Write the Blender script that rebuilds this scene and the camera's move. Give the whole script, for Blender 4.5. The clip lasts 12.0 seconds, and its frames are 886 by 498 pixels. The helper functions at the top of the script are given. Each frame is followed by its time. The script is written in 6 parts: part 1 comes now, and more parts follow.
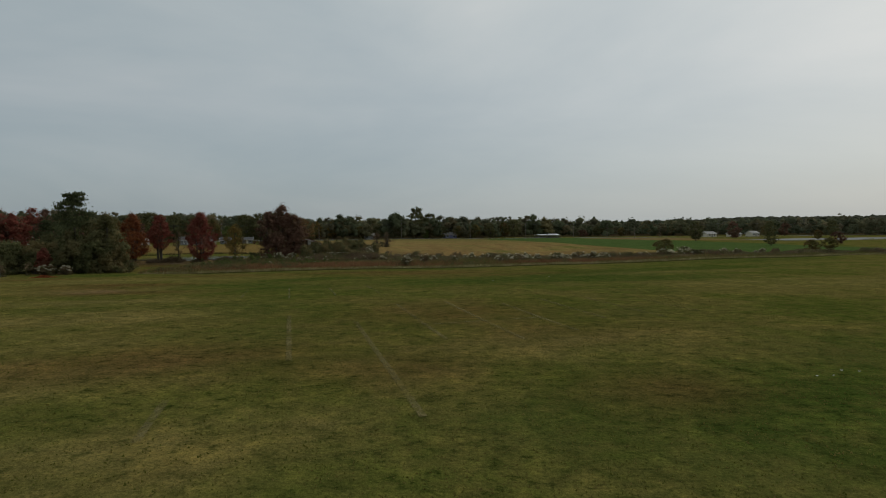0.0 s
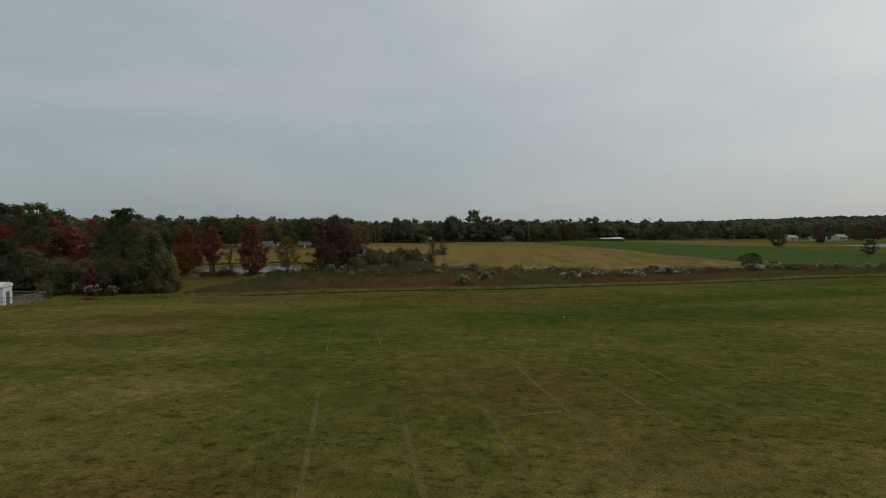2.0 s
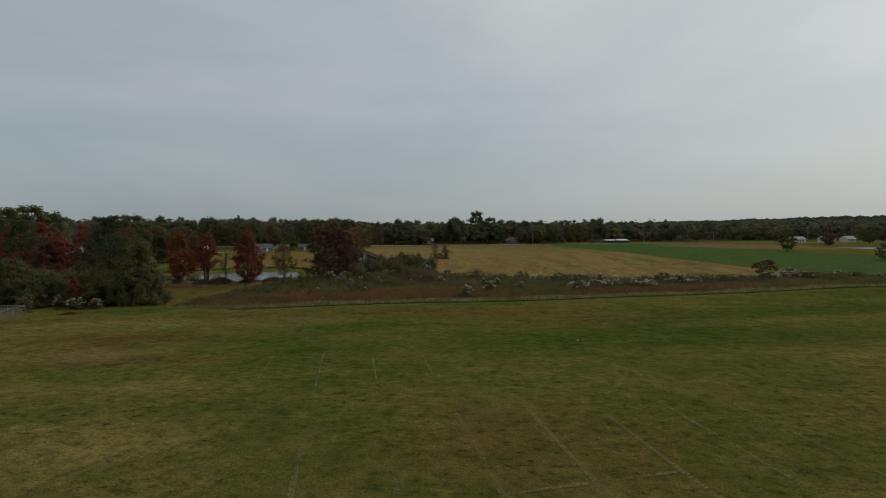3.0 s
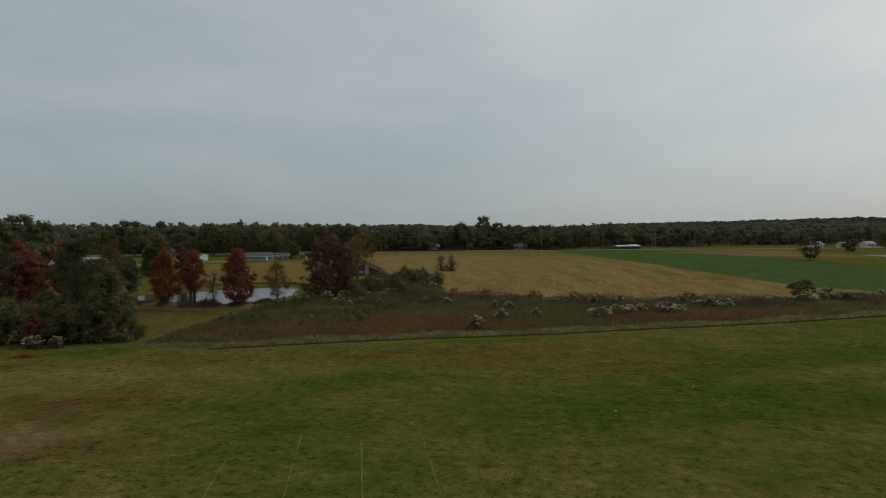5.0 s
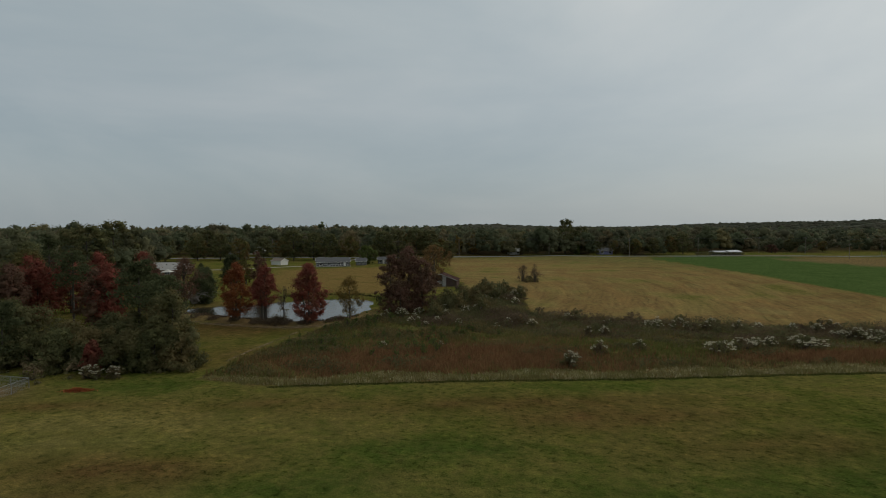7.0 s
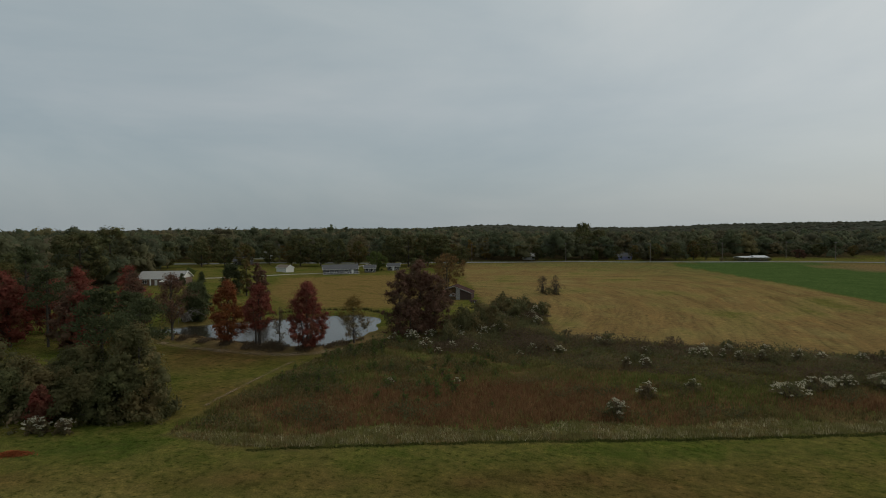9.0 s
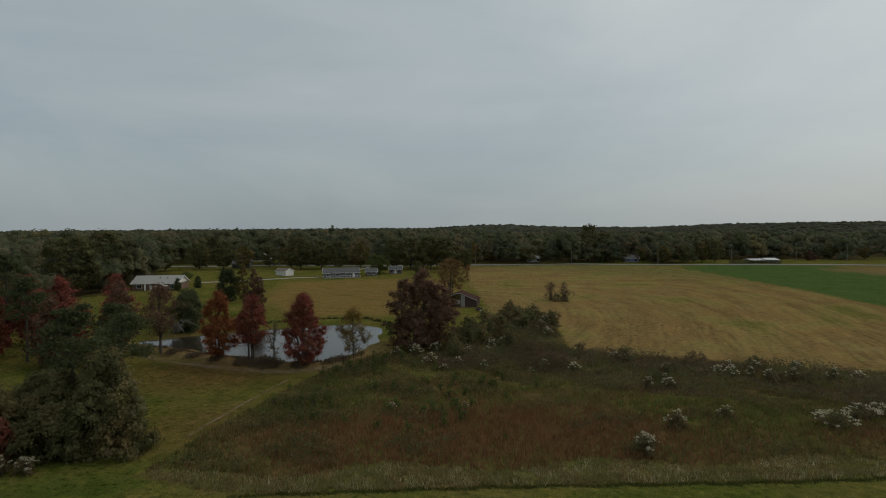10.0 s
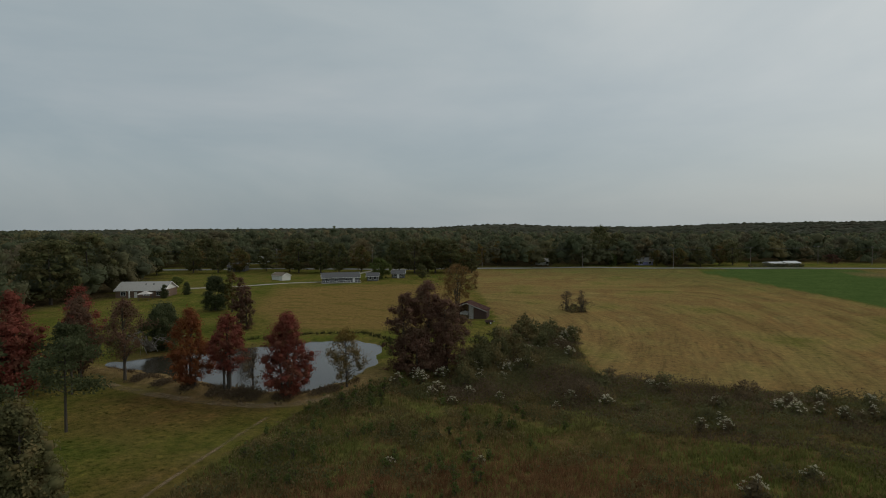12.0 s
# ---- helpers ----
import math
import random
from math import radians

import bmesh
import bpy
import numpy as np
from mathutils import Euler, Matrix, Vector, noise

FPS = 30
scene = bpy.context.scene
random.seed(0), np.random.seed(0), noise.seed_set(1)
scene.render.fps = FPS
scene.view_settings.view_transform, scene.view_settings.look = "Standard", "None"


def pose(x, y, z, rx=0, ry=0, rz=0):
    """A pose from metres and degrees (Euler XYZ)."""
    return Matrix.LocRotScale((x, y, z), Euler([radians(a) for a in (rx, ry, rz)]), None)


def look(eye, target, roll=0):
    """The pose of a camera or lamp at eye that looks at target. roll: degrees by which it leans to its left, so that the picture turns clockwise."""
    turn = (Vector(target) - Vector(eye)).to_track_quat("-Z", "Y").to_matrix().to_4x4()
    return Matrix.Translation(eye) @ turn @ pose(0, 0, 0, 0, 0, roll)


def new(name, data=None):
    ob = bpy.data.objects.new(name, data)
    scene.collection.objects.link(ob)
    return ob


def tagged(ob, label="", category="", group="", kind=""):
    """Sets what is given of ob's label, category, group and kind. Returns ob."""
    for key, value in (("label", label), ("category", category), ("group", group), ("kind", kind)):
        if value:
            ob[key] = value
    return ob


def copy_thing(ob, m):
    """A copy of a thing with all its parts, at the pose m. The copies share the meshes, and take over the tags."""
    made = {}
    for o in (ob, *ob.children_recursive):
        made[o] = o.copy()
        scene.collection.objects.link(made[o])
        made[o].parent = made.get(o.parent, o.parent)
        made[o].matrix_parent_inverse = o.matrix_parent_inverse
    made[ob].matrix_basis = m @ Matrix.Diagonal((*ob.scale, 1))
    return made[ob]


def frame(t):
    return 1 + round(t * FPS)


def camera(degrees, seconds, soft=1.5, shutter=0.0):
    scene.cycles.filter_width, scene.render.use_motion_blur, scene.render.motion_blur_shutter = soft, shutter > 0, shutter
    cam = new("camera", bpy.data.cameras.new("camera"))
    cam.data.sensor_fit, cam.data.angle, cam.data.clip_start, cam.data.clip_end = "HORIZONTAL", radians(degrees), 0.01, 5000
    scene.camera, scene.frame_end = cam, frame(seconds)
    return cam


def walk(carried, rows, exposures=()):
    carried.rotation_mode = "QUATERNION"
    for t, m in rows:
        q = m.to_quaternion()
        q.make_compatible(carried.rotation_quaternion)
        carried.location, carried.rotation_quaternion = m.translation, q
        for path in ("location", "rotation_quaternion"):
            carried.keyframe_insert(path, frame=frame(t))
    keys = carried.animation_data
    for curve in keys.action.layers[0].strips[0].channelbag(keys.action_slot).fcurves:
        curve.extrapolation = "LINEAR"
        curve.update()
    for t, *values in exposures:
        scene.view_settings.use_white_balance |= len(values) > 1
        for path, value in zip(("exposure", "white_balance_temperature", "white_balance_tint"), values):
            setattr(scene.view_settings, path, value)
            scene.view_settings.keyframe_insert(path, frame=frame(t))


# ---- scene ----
cam = camera(77.0, 12.0, soft=1.0)
METRES, EYE, TILT, LEAN, TURN = 75.0, 6.66, -2.05, 0.5, 0.0
ROWS = [
    (0.0, 0.0, 0.0, 0.0, 0.0, 0.0, 0.0),
    (0.5, -0.0008, 0.0292, 0.0141, 3.96, -0.02, -0.17),
    (1.0, -0.0026, 0.0596, 0.0269, 5.23, -0.08, -0.24),
    (1.5, -0.0057, 0.0912, 0.039, 5.62, -0.13, -0.26),
    (2.0, -0.0096, 0.1235, 0.0508, 5.83, -0.16, -0.26),
    (2.5, -0.0136, 0.1569, 0.0625, 5.97, -0.22, -0.27),
    (3.0, -0.0175, 0.1915, 0.0749, 6.07, -0.24, -0.29),
    (5.0, -0.0347, 0.3357, 0.1315, 6.67, -0.24, -0.26),
    (5.5, -0.0432, 0.3725, 0.1439, 10.45, -0.26, -0.41),
    (6.0, -0.0517, 0.4104, 0.1548, 13.17, -0.31, -0.52),
    (6.5, -0.0624, 0.4494, 0.1661, 14.0, -0.36, -0.54),
    (7.0, -0.0749, 0.4897, 0.1766, 14.61, -0.38, -0.59),
    (9.0, -0.1314, 0.658, 0.2159, 15.71, -0.37, -0.62),
    (9.5, -0.148, 0.7013, 0.2282, 15.82, -0.38, -0.62),
    (10.0, -0.165, 0.7443, 0.2376, 15.92, -0.43, -0.64),
    (10.5, -0.1813, 0.7884, 0.2436, 16.02, -0.42, -0.64),
    (11.0, -0.1967, 0.8334, 0.2492, 16.11, -0.45, -0.64),
    (11.5, -0.2122, 0.8797, 0.2545, 16.2, -0.47, -0.66),
    (12.0, -0.2268, 0.9277, 0.2596, 16.32, -0.49, -0.66),
]
walk(cam, [(t, pose(0, 0, EYE, TILT, LEAN, TURN) @ pose(METRES * x, METRES * y, METRES * z, 90 + pitch, roll, yaw)) for t, x, y, z, yaw, pitch, roll in ROWS])

# ---- sky and sun: an overcast autumn day, brighter towards the right ----
SUN_AZ, SUN_EL = 58.0, 36.0  # degrees from +y towards +x; above the horizon
sun = new("sun", bpy.data.lights.new("sun", "SUN"))
sun.data.energy, sun.data.angle, sun.data.color = 0.55, radians(20), (1.0, 0.95, 0.88)
sd = Vector((math.sin(radians(SUN_AZ)) * math.cos(radians(SUN_EL)), math.cos(radians(SUN_AZ)) * math.cos(radians(SUN_EL)), math.sin(radians(SUN_EL))))
sun.matrix_world = look((0, 0, 60), (-sd.x, -sd.y, 60 - sd.z))

world = bpy.data.worlds.new("overcast_sky")
scene.world = world
world.use_nodes = True
wt = world.node_tree
wt.nodes.clear()


def wn(kind, **inputs):
    n = wt.nodes.new(kind)
    for k, v in inputs.items():
        n.inputs[k.replace("_", " ")].default_value = v
    return n


def wlink(a, ao, b, bi):
    wt.links.new(a.outputs[ao], b.inputs[bi])


def ramp_set(node, stops):
    els = node.color_ramp.elements
    while len(els) < len(stops):
        els.new(0.5)
    for e, (p, c) in zip(els, stops):
        e.position, e.color = p, (*c, 1.0)


w_out = wt.nodes.new("ShaderNodeOutputWorld")
w_bg = wt.nodes.new("ShaderNodeBackground")
w_bg.inputs["Strength"].default_value = 1.07
w_sky = wt.nodes.new("ShaderNodeTexSky")
w_sky.sky_type, w_sky.sun_disc = "NISHITA", False
w_sky.sun_elevation, w_sky.sun_rotation = radians(SUN_EL), radians(SUN_AZ)
w_sky.air_density, w_sky.dust_density = 1.0, 3.0
w_tc = wt.nodes.new("ShaderNodeTexCoord")
w_map = wt.nodes.new("ShaderNodeMapping")
w_map.inputs["Rotation"].default_value = (radians(14), radians(34), radians(-25))
w_map.inputs["Scale"].default_value = (0.9, 1.3, 3.0)
w_noise = wn("ShaderNodeTexNoise", Scale=1.7, Detail=5.0, Roughness=0.55, Distortion=0.4)
w_cloud = wt.nodes.new("ShaderNodeValToRGB")
ramp_set(w_cloud, [(0.30, (0.236, 0.284, 0.306)), (0.5, (0.284, 0.324, 0.336)), (0.70, (0.336, 0.364, 0.368))])
w_sep = wt.nodes.new("ShaderNodeSeparateXYZ")
w_band = wt.nodes.new("ShaderNodeValToRGB")
ramp_set(w_band, [(0.0, (0.82, 0.84, 0.86)), (0.10, (0.90, 0.935, 0.96)), (0.20, (0.96, 0.985, 1.01)), (0.42, (1.16, 1.15, 1.13)), (1.0, (0.95, 0.95, 0.94))])
w_mul = wt.nodes.new("ShaderNodeMix")
w_mul.data_type, w_mul.blend_type = "RGBA", "MULTIPLY"
w_mul.inputs["Factor"].default_value = 1.0
w_mul.clamp_result = False
# the veiled sun makes the cloud brighter and warmer round it
w_dot = wt.nodes.new("ShaderNodeVectorMath")
w_dot.operation = "DOT_PRODUCT"
w_dot.inputs[1].default_value = sd
w_glow = wt.nodes.new("ShaderNodeMapRange")
w_glow.interpolation_type = "SMOOTHSTEP"
for i, v in zip(("From Min", "From Max", "To Min", "To Max"), (0.0, 1.0, 0.0, 1.0)):
    w_glow.inputs[i].default_value = v
w_gl = wt.nodes.new("ShaderNodeMix")
w_gl.data_type, w_gl.blend_type = "RGBA", "ADD"
w_gl.clamp_result = False
w_add = wt.nodes.new("ShaderNodeMix")
w_add.data_type, w_add.blend_type = "RGBA", "ADD"
w_add.clamp_result = False
w_add.inputs["Factor"].default_value = 0.012
wlink(w_tc, "Generated", w_map, "Vector")
wlink(w_map, "Vector", w_noise, "Vector")
wlink(w_noise, "Fac", w_cloud, "Fac")
wlink(w_tc, "Generated", w_sep, "Vector")
wlink(w_sep, "Z", w_band, "Fac")
wt.links.new(w_cloud.outputs["Color"], w_mul.inputs[6])
wt.links.new(w_band.outputs["Color"], w_mul.inputs[7])
wlink(w_tc, "Generated", w_dot, 0)
wt.links.new(w_dot.outputs["Value"], w_glow.inputs["Value"])
wt.links.new(w_glow.outputs[0], w_gl.inputs[0])
wt.links.new(w_mul.outputs[2], w_gl.inputs[6])
w_gl.inputs[7].default_value = (0.142, 0.129, 0.112, 1)
wt.links.new(w_gl.outputs[2], w_add.inputs[6])
wt.links.new(w_sky.outputs["Color"], w_add.inputs[7])
wt.links.new(w_add.outputs[2], w_bg.inputs["Color"])
wlink(w_bg, "Background", w_out, "Surface")


# ---- materials ----
class Nodes:
    """A small wrapper for building one node material."""

    def __init__(self, name, rough=0.9, spec=0.2, metal=0.0):
        self.mat = bpy.data.materials.new(name)
        self.mat.use_nodes = True
        self.t = self.mat.node_tree
        self.b = self.t.nodes["Principled BSDF"]
        self.b.inputs["Roughness"].default_value = rough
        self.b.inputs["Specular IOR Level"].default_value = spec
        self.b.inputs["Metallic"].default_value = metal
        self.geo = self.t.nodes.new("ShaderNodeNewGeometry")
        self.tc = self.t.nodes.new("ShaderNodeTexCoord")

    def at(self, scale=(1, 1, 1), rot=0.0, local=False):
        m = self.t.nodes.new("ShaderNodeMapping")
        m.inputs["Scale"].default_value = scale
        m.inputs["Rotation"].default_value = (0, 0, radians(rot))
        self.t.links.new(self.tc.outputs["Object"] if local else self.geo.outputs["Position"], m.inputs["Vector"])
        return m.outputs[0]

    def noise(self, scale, detail=4.0, vec=None, rough=0.55, distort=0.0):
        n = self.t.nodes.new("ShaderNodeTexNoise")
        n.inputs["Scale"].default_value, n.inputs["Detail"].default_value = scale, detail
        n.inputs["Roughness"].default_value, n.inputs["Distortion"].default_value = rough, distort
        self.t.links.new(vec if vec is not None else self.geo.outputs["Position"], n.inputs["Vector"])
        return n.outputs["Fac"]

    def ramp(self, fac, stops):
        r = self.t.nodes.new("ShaderNodeValToRGB")
        ramp_set(r, stops)
        self.t.links.new(fac, r.inputs["Fac"])
        return r.outputs["Color"]

    def mix(self, fac, a, b, kind="MIX"):
        m = self.t.nodes.new("ShaderNodeMix")
        m.data_type, m.blend_type = "RGBA", kind
        for sock, v in ((m.inputs[0], fac), (m.inputs[6], a), (m.inputs[7], b)):
            if isinstance(v, (int, float)):
                sock.default_value = v
            elif isinstance(v, tuple):
                sock.default_value = (*v, 1.0)
            else:
                self.t.links.new(v, sock)
        return m.outputs[2]

    def math(self, op, a, b=0.0, clamp=False):
        m = self.t.nodes.new("ShaderNodeMath")
        m.operation, m.use_clamp = op, clamp
        for sock, v in ((m.inputs[0], a), (m.inputs[1], b)):
            if isinstance(v, (int, float)):
                sock.default_value = v
            else:
                self.t.links.new(v, sock)
        return m.outputs[0]

    def attr(self, name):
        a = self.t.nodes.new("ShaderNodeAttribute")
        a.attribute_name = name
        s = self.t.nodes.new("ShaderNodeSeparateColor")
        self.t.links.new(a.outputs["Color"], s.inputs[0])
        return s.outputs[0], s.outputs[1], s.outputs[2], a.outputs["Alpha"]

    def bump(self, height, strength=0.4, dist=0.05):
        n = self.t.nodes.new("ShaderNodeBump")
        n.inputs["Strength"].default_value, n.inputs["Distance"].default_value = strength, dist
        self.t.links.new(height, n.inputs["Height"])
        self.t.links.new(n.outputs[0], self.b.inputs["Normal"])

    def color(self, c):
        if isinstance(c, tuple):
            self.b.inputs["Base Color"].default_value = (*c, 1.0)
        else:
            self.t.links.new(c, self.b.inputs["Base Color"])
        return self


def see_through(n, c, share=0.42):
    """Thin leaves pass some light: a translucent share beside the surface."""
    tr = n.t.nodes.new("ShaderNodeBsdfTranslucent")
    mix = n.t.nodes.new("ShaderNodeMixShader")
    mix.inputs[0].default_value = share
    n.t.links.new(c, tr.inputs["Color"])
    n.t.links.new(n.b.outputs[0], mix.inputs[1])
    n.t.links.new(tr.outputs[0], mix.inputs[2])
    n.t.links.new(mix.outputs[0], n.t.nodes["Material Output"].inputs["Surface"])


def leaf_material(name, dark, mid, light, patch=None, patch_scale=0.25, gain=1.85, tints=None):
    """Foliage: each leaf spray takes its own tone; patches of another tone run through the crown."""
    n = Nodes(name, rough=0.9, spec=0.04)
    dark, light = (tuple(0.62 * a + 0.38 * b for a, b in zip(k, mid)) for k in (dark, light))
    dark, mid, light = (tuple(gain * v for v in k) for k in (dark, mid, light))
    c = n.ramp(n.geo.outputs["Random Per Island"], [(0.0, dark), (0.5, mid), (1.0, light)])
    if patch:
        c = n.mix(n.ramp(n.noise(patch_scale, 3), [(0.48, (0, 0, 0)), (0.60, (0.8, 0.8, 0.8))]), c, tuple(gain * v for v in patch))
    if tints:
        c = n.mix(0.75, c, n.ramp(n.attr("tint")[0], [(k / (len(tints) - 1), tuple(gain * v for v in t)) for k, t in enumerate(tints)]))
    big = n.ramp(n.noise(0.09, 2), [(0.3, (0.78, 0.78, 0.78)), (0.7, (1.2, 1.2, 1.2))])
    c = n.mix(1.0, c, big, "MULTIPLY")
    n.color(c)
    see_through(n, c)
    return n.mat


def plain_material(name, c1, c2, scale=3.0, rough=0.8, spec=0.3, metal=0.0, bump=0.15, stretch=(1, 1, 1)):
    """A surface whose tone wanders between two colours, with fine grain."""
    n = Nodes(name, rough, spec, metal)
    v = n.at(stretch, local=True)
    c = n.mix(n.noise(scale, 5, v), c1, c2)
    grain = n.ramp(n.noise(scale * 9, 3, v), [(0.3, (0.85, 0.85, 0.85)), (0.7, (1.12, 1.12, 1.12))])
    n.color(n.mix(1.0, c, grain, "MULTIPLY"))
    n.bump(n.noise(scale * 6, 4, v), bump, 0.02)
    return n.mat


LEAF = {
    "belt": leaf_material("belt_leaves", (0.034, 0.033, 0.016), (0.046, 0.044, 0.020), (0.066, 0.060, 0.027), (0.078, 0.058, 0.026), 0.22, 2.7),
    "twig": leaf_material("bare_brown_twigs", (0.050, 0.036, 0.024), (0.080, 0.058, 0.036), (0.115, 0.085, 0.052), gain=1.8),
    "dark": leaf_material("oak_leaves", (0.030, 0.033, 0.015), (0.049, 0.050, 0.022), (0.082, 0.077, 0.032), (0.062, 0.052, 0.024), 0.25, 2.4),
    "olive": leaf_material("turning_leaves", (0.045, 0.045, 0.016), (0.080, 0.072, 0.026), (0.12, 0.095, 0.035), (0.10, 0.060, 0.026)),
    "bright": leaf_material("green_leaves", (0.045, 0.060, 0.018), (0.073, 0.088, 0.027), (0.105, 0.115, 0.038), gain=1.6),
    "red": leaf_material("red_leaves", (0.085, 0.026, 0.019), (0.120, 0.036, 0.026), (0.160, 0.054, 0.036), (0.098, 0.044, 0.028), 0.5, 1.95),
    "orange": leaf_material("orange_leaves", (0.105, 0.038, 0.016), (0.180, 0.066, 0.026), (0.25, 0.100, 0.036), (0.140, 0.048, 0.024), 0.45, 1.6),
    "maroon": leaf_material("maroon_leaves", (0.044, 0.026, 0.019), (0.074, 0.042, 0.029), (0.110, 0.060, 0.040), (0.068, 0.046, 0.028), 0.25, 2.2),
    "rust": leaf_material("rust_leaves", (0.075, 0.046, 0.022), (0.118, 0.070, 0.030), (0.160, 0.098, 0.040), (0.085, 0.062, 0.028), 0.4),
    "yellow": leaf_material("yellow_leaves", (0.10, 0.066, 0.020), (0.16, 0.105, 0.032), (0.22, 0.145, 0.045), (0.080, 0.074, 0.028), 0.7, 1.35),
    "pine": leaf_material("pine_needles", (0.024, 0.030, 0.015), (0.038, 0.043, 0.020), (0.056, 0.059, 0.028), gain=2.3),
    # the two wood colours are greyed and bluer: distance haze put into the leaves
    "forest": leaf_material("hazed_wood_leaves", (0.038, 0.042, 0.023), (0.052, 0.054, 0.030), (0.070, 0.068, 0.038), tints=((0.034, 0.041, 0.023), (0.050, 0.056, 0.030), (0.040, 0.046, 0.026), (0.062, 0.061, 0.032), (0.036, 0.040, 0.025), (0.088, 0.066, 0.035), (0.046, 0.050, 0.027), (0.070, 0.054, 0.034), (0.042, 0.047, 0.029), (0.100, 0.082, 0.036)), gain=2.6),
    "canopy": leaf_material("hazed_far_wood_leaves", (0.040, 0.043, 0.029), (0.048, 0.050, 0.033), (0.058, 0.057, 0.037), (0.058, 0.051, 0.035), 0.012, 2.0),
    "shrub": leaf_material("shrub_leaves", (0.054, 0.052, 0.024), (0.070, 0.067, 0.031), (0.092, 0.084, 0.042), (0.085, 0.060, 0.036), 0.3, 2.1),
    "brush": leaf_material("brown_brush", (0.075, 0.056, 0.032), (0.10, 0.072, 0.041), (0.13, 0.095, 0.054)),
    "litter": leaf_material("fallen_leaves", (0.20, 0.062, 0.026), (0.30, 0.092, 0.034), (0.40, 0.135, 0.05), gain=1.15),
    "fluff": leaf_material("white_seed_fluff", (0.36, 0.33, 0.225), (0.53, 0.485, 0.345), (0.70, 0.655, 0.49), gain=1.0),
}
BARK = plain_material("bark", (0.055, 0.045, 0.036), (0.11, 0.095, 0.078), 4.0, 0.95, 0.1, bump=0.5, stretch=(1, 1, 0.2))
DEADWOOD = plain_material("bleached_deadwood", (0.20, 0.18, 0.155), (0.34, 0.31, 0.27), 4.0, 0.9, 0.1, bump=0.4, stretch=(1, 1, 0.3))

# ---- the lie of the land: u runs along the field edge, v across it ----
EDGE = 19.3
CU, SU = math.cos(radians(EDGE)), math.sin(radians(EDGE))


def to_uv(x, y):
    return CU * x + SU * y, -SU * x + CU * y


def from_uv(u, v):
    return CU * u - SU * v, SU * u + CU * v


def step(a, b, t):
    t = np.clip((np.asarray(t, float) - a) / (b - a), 0, 1)
    return t * t * (3 - 2 * t)


POND = [(-108.5, 147.8), (-90.7, 146.1), (-78.9, 144.2), (-67.1, 142.7), (-60.2, 144.7), (-56.3, 152.5), (-56.8, 166.3), (-61.2, 180.0), (-70.1, 185.9), (-80.9, 181.0), (-90.7, 172.2), (-99.5, 164.3), (-110.5, 153.5)]
MEADOW = [(-54.6, 98.5), (-46.6, 97.3), (-40.6, 98.3), (90.4, 144.5), (210.4, 187.0), (210, 196), (120, 168), (60, 164), (-18, 168), (-24, 196), (-36, 194), (-44, 172), (-53, 152), (-57.5, 139), (-57, 118)]
HAY = [(-18, 168), (60, 164), (96, 167), (79, 195), (58, 275), (25, 402), (-95, 372), (-52, 240), (-42, 206), (-24, 197)]
CROP = [(96, 167), (79, 195), (58, 275), (25, 402), (110, 420), (130, 330), (190, 200)]
PASTURE = [(-66, 196), (-50, 210), (-56, 240), (-78, 300), (-120, 282), (-140, 262), (-120, 215), (-92, 190)]
BROWN = [(96, 386), (112, 356), (128, 334), (190, 330), (190, 395), (150, 424), (112, 404)]
WATER = -1.5


def poly_distance(poly, x, y):
    """Signed distance to a polygon, positive inside."""
    x, y = np.asarray(x, float), np.asarray(y, float)
    best, inside = np.full(x.shape, 1e9), np.zeros(x.shape, bool)
    for (ax, ay), (bx, by) in zip(poly, poly[1:] + poly[:1]):
        ex, ey = bx - ax, by - ay
        t = np.clip(((x - ax) * ex + (y - ay) * ey) / (ex * ex + ey * ey), 0, 1)
        best = np.minimum(best, np.hypot(x - ax - t * ex, y - ay - t * ey))
        with np.errstate(divide="ignore", invalid="ignore"):
            cross = ((ay > y) != (by > y)) & (x < ex * (y - ay) / (ey if ey else 1e-9) + ax)
        inside ^= cross
    return np.where(inside, best, -best)


def height(x, y):
    """The ground's height."""
    x, y = np.asarray(x, float), np.asarray(y, float)
    u, v = to_uv(x, y)
    east = step(-75, -25, x)
    far_east = step(25, 95, x)
    z = -(1.2 * step(45, 112, v) + 0.7 * step(112, 150, v)) * (1 - 0.55 * far_east)
    z = z - 0.2 * step(112, 140, v) * (1 - far_east)
    z = z + east * (1.7 + 0.2 * far_east) * step(150, 250, v) * (1 - 0.5 * far_east)
    z = z + (1 - east) * 0.6 * step(180, 320, v)
    z = z + (1 - east) * step(330, 420, v) * 0.8
    z = z - 0.5 * step(-20, -60, u) * step(40, 10, v)
    z = z - 0.0087 * np.clip(x, -200, 200)
    d = poly_distance(POND, x, y) + 0.55 * np.sin(0.55 * x + 0.3 * y) * np.sin(0.42 * y - 0.2 * x) + 0.4 * np.sin(1.3 * x + y)
    z = z - 1.1 * step(-1.0, 5.0, d) + 0.40 * step(-8, -1.5, d)
    z = z + 0.35 * np.exp(-(((d + 2.4) / 1.6) ** 2)) * step(165, 152, y)
    z = z + 20.0 * step(250, 900, x) * step(600, 1500, y)
    z = z + 22.0 * np.exp(-(((x + 560) / 300) ** 2 + ((y - 3000) / 260) ** 2))
    z = z + 0.12 * np.sin(x * 0.11 + 1) * np.sin(y * 0.085 + 2) * step(20, 60, np.hypot(x, y))
    return z


def hz(x, y):
    return float(height(x, y))


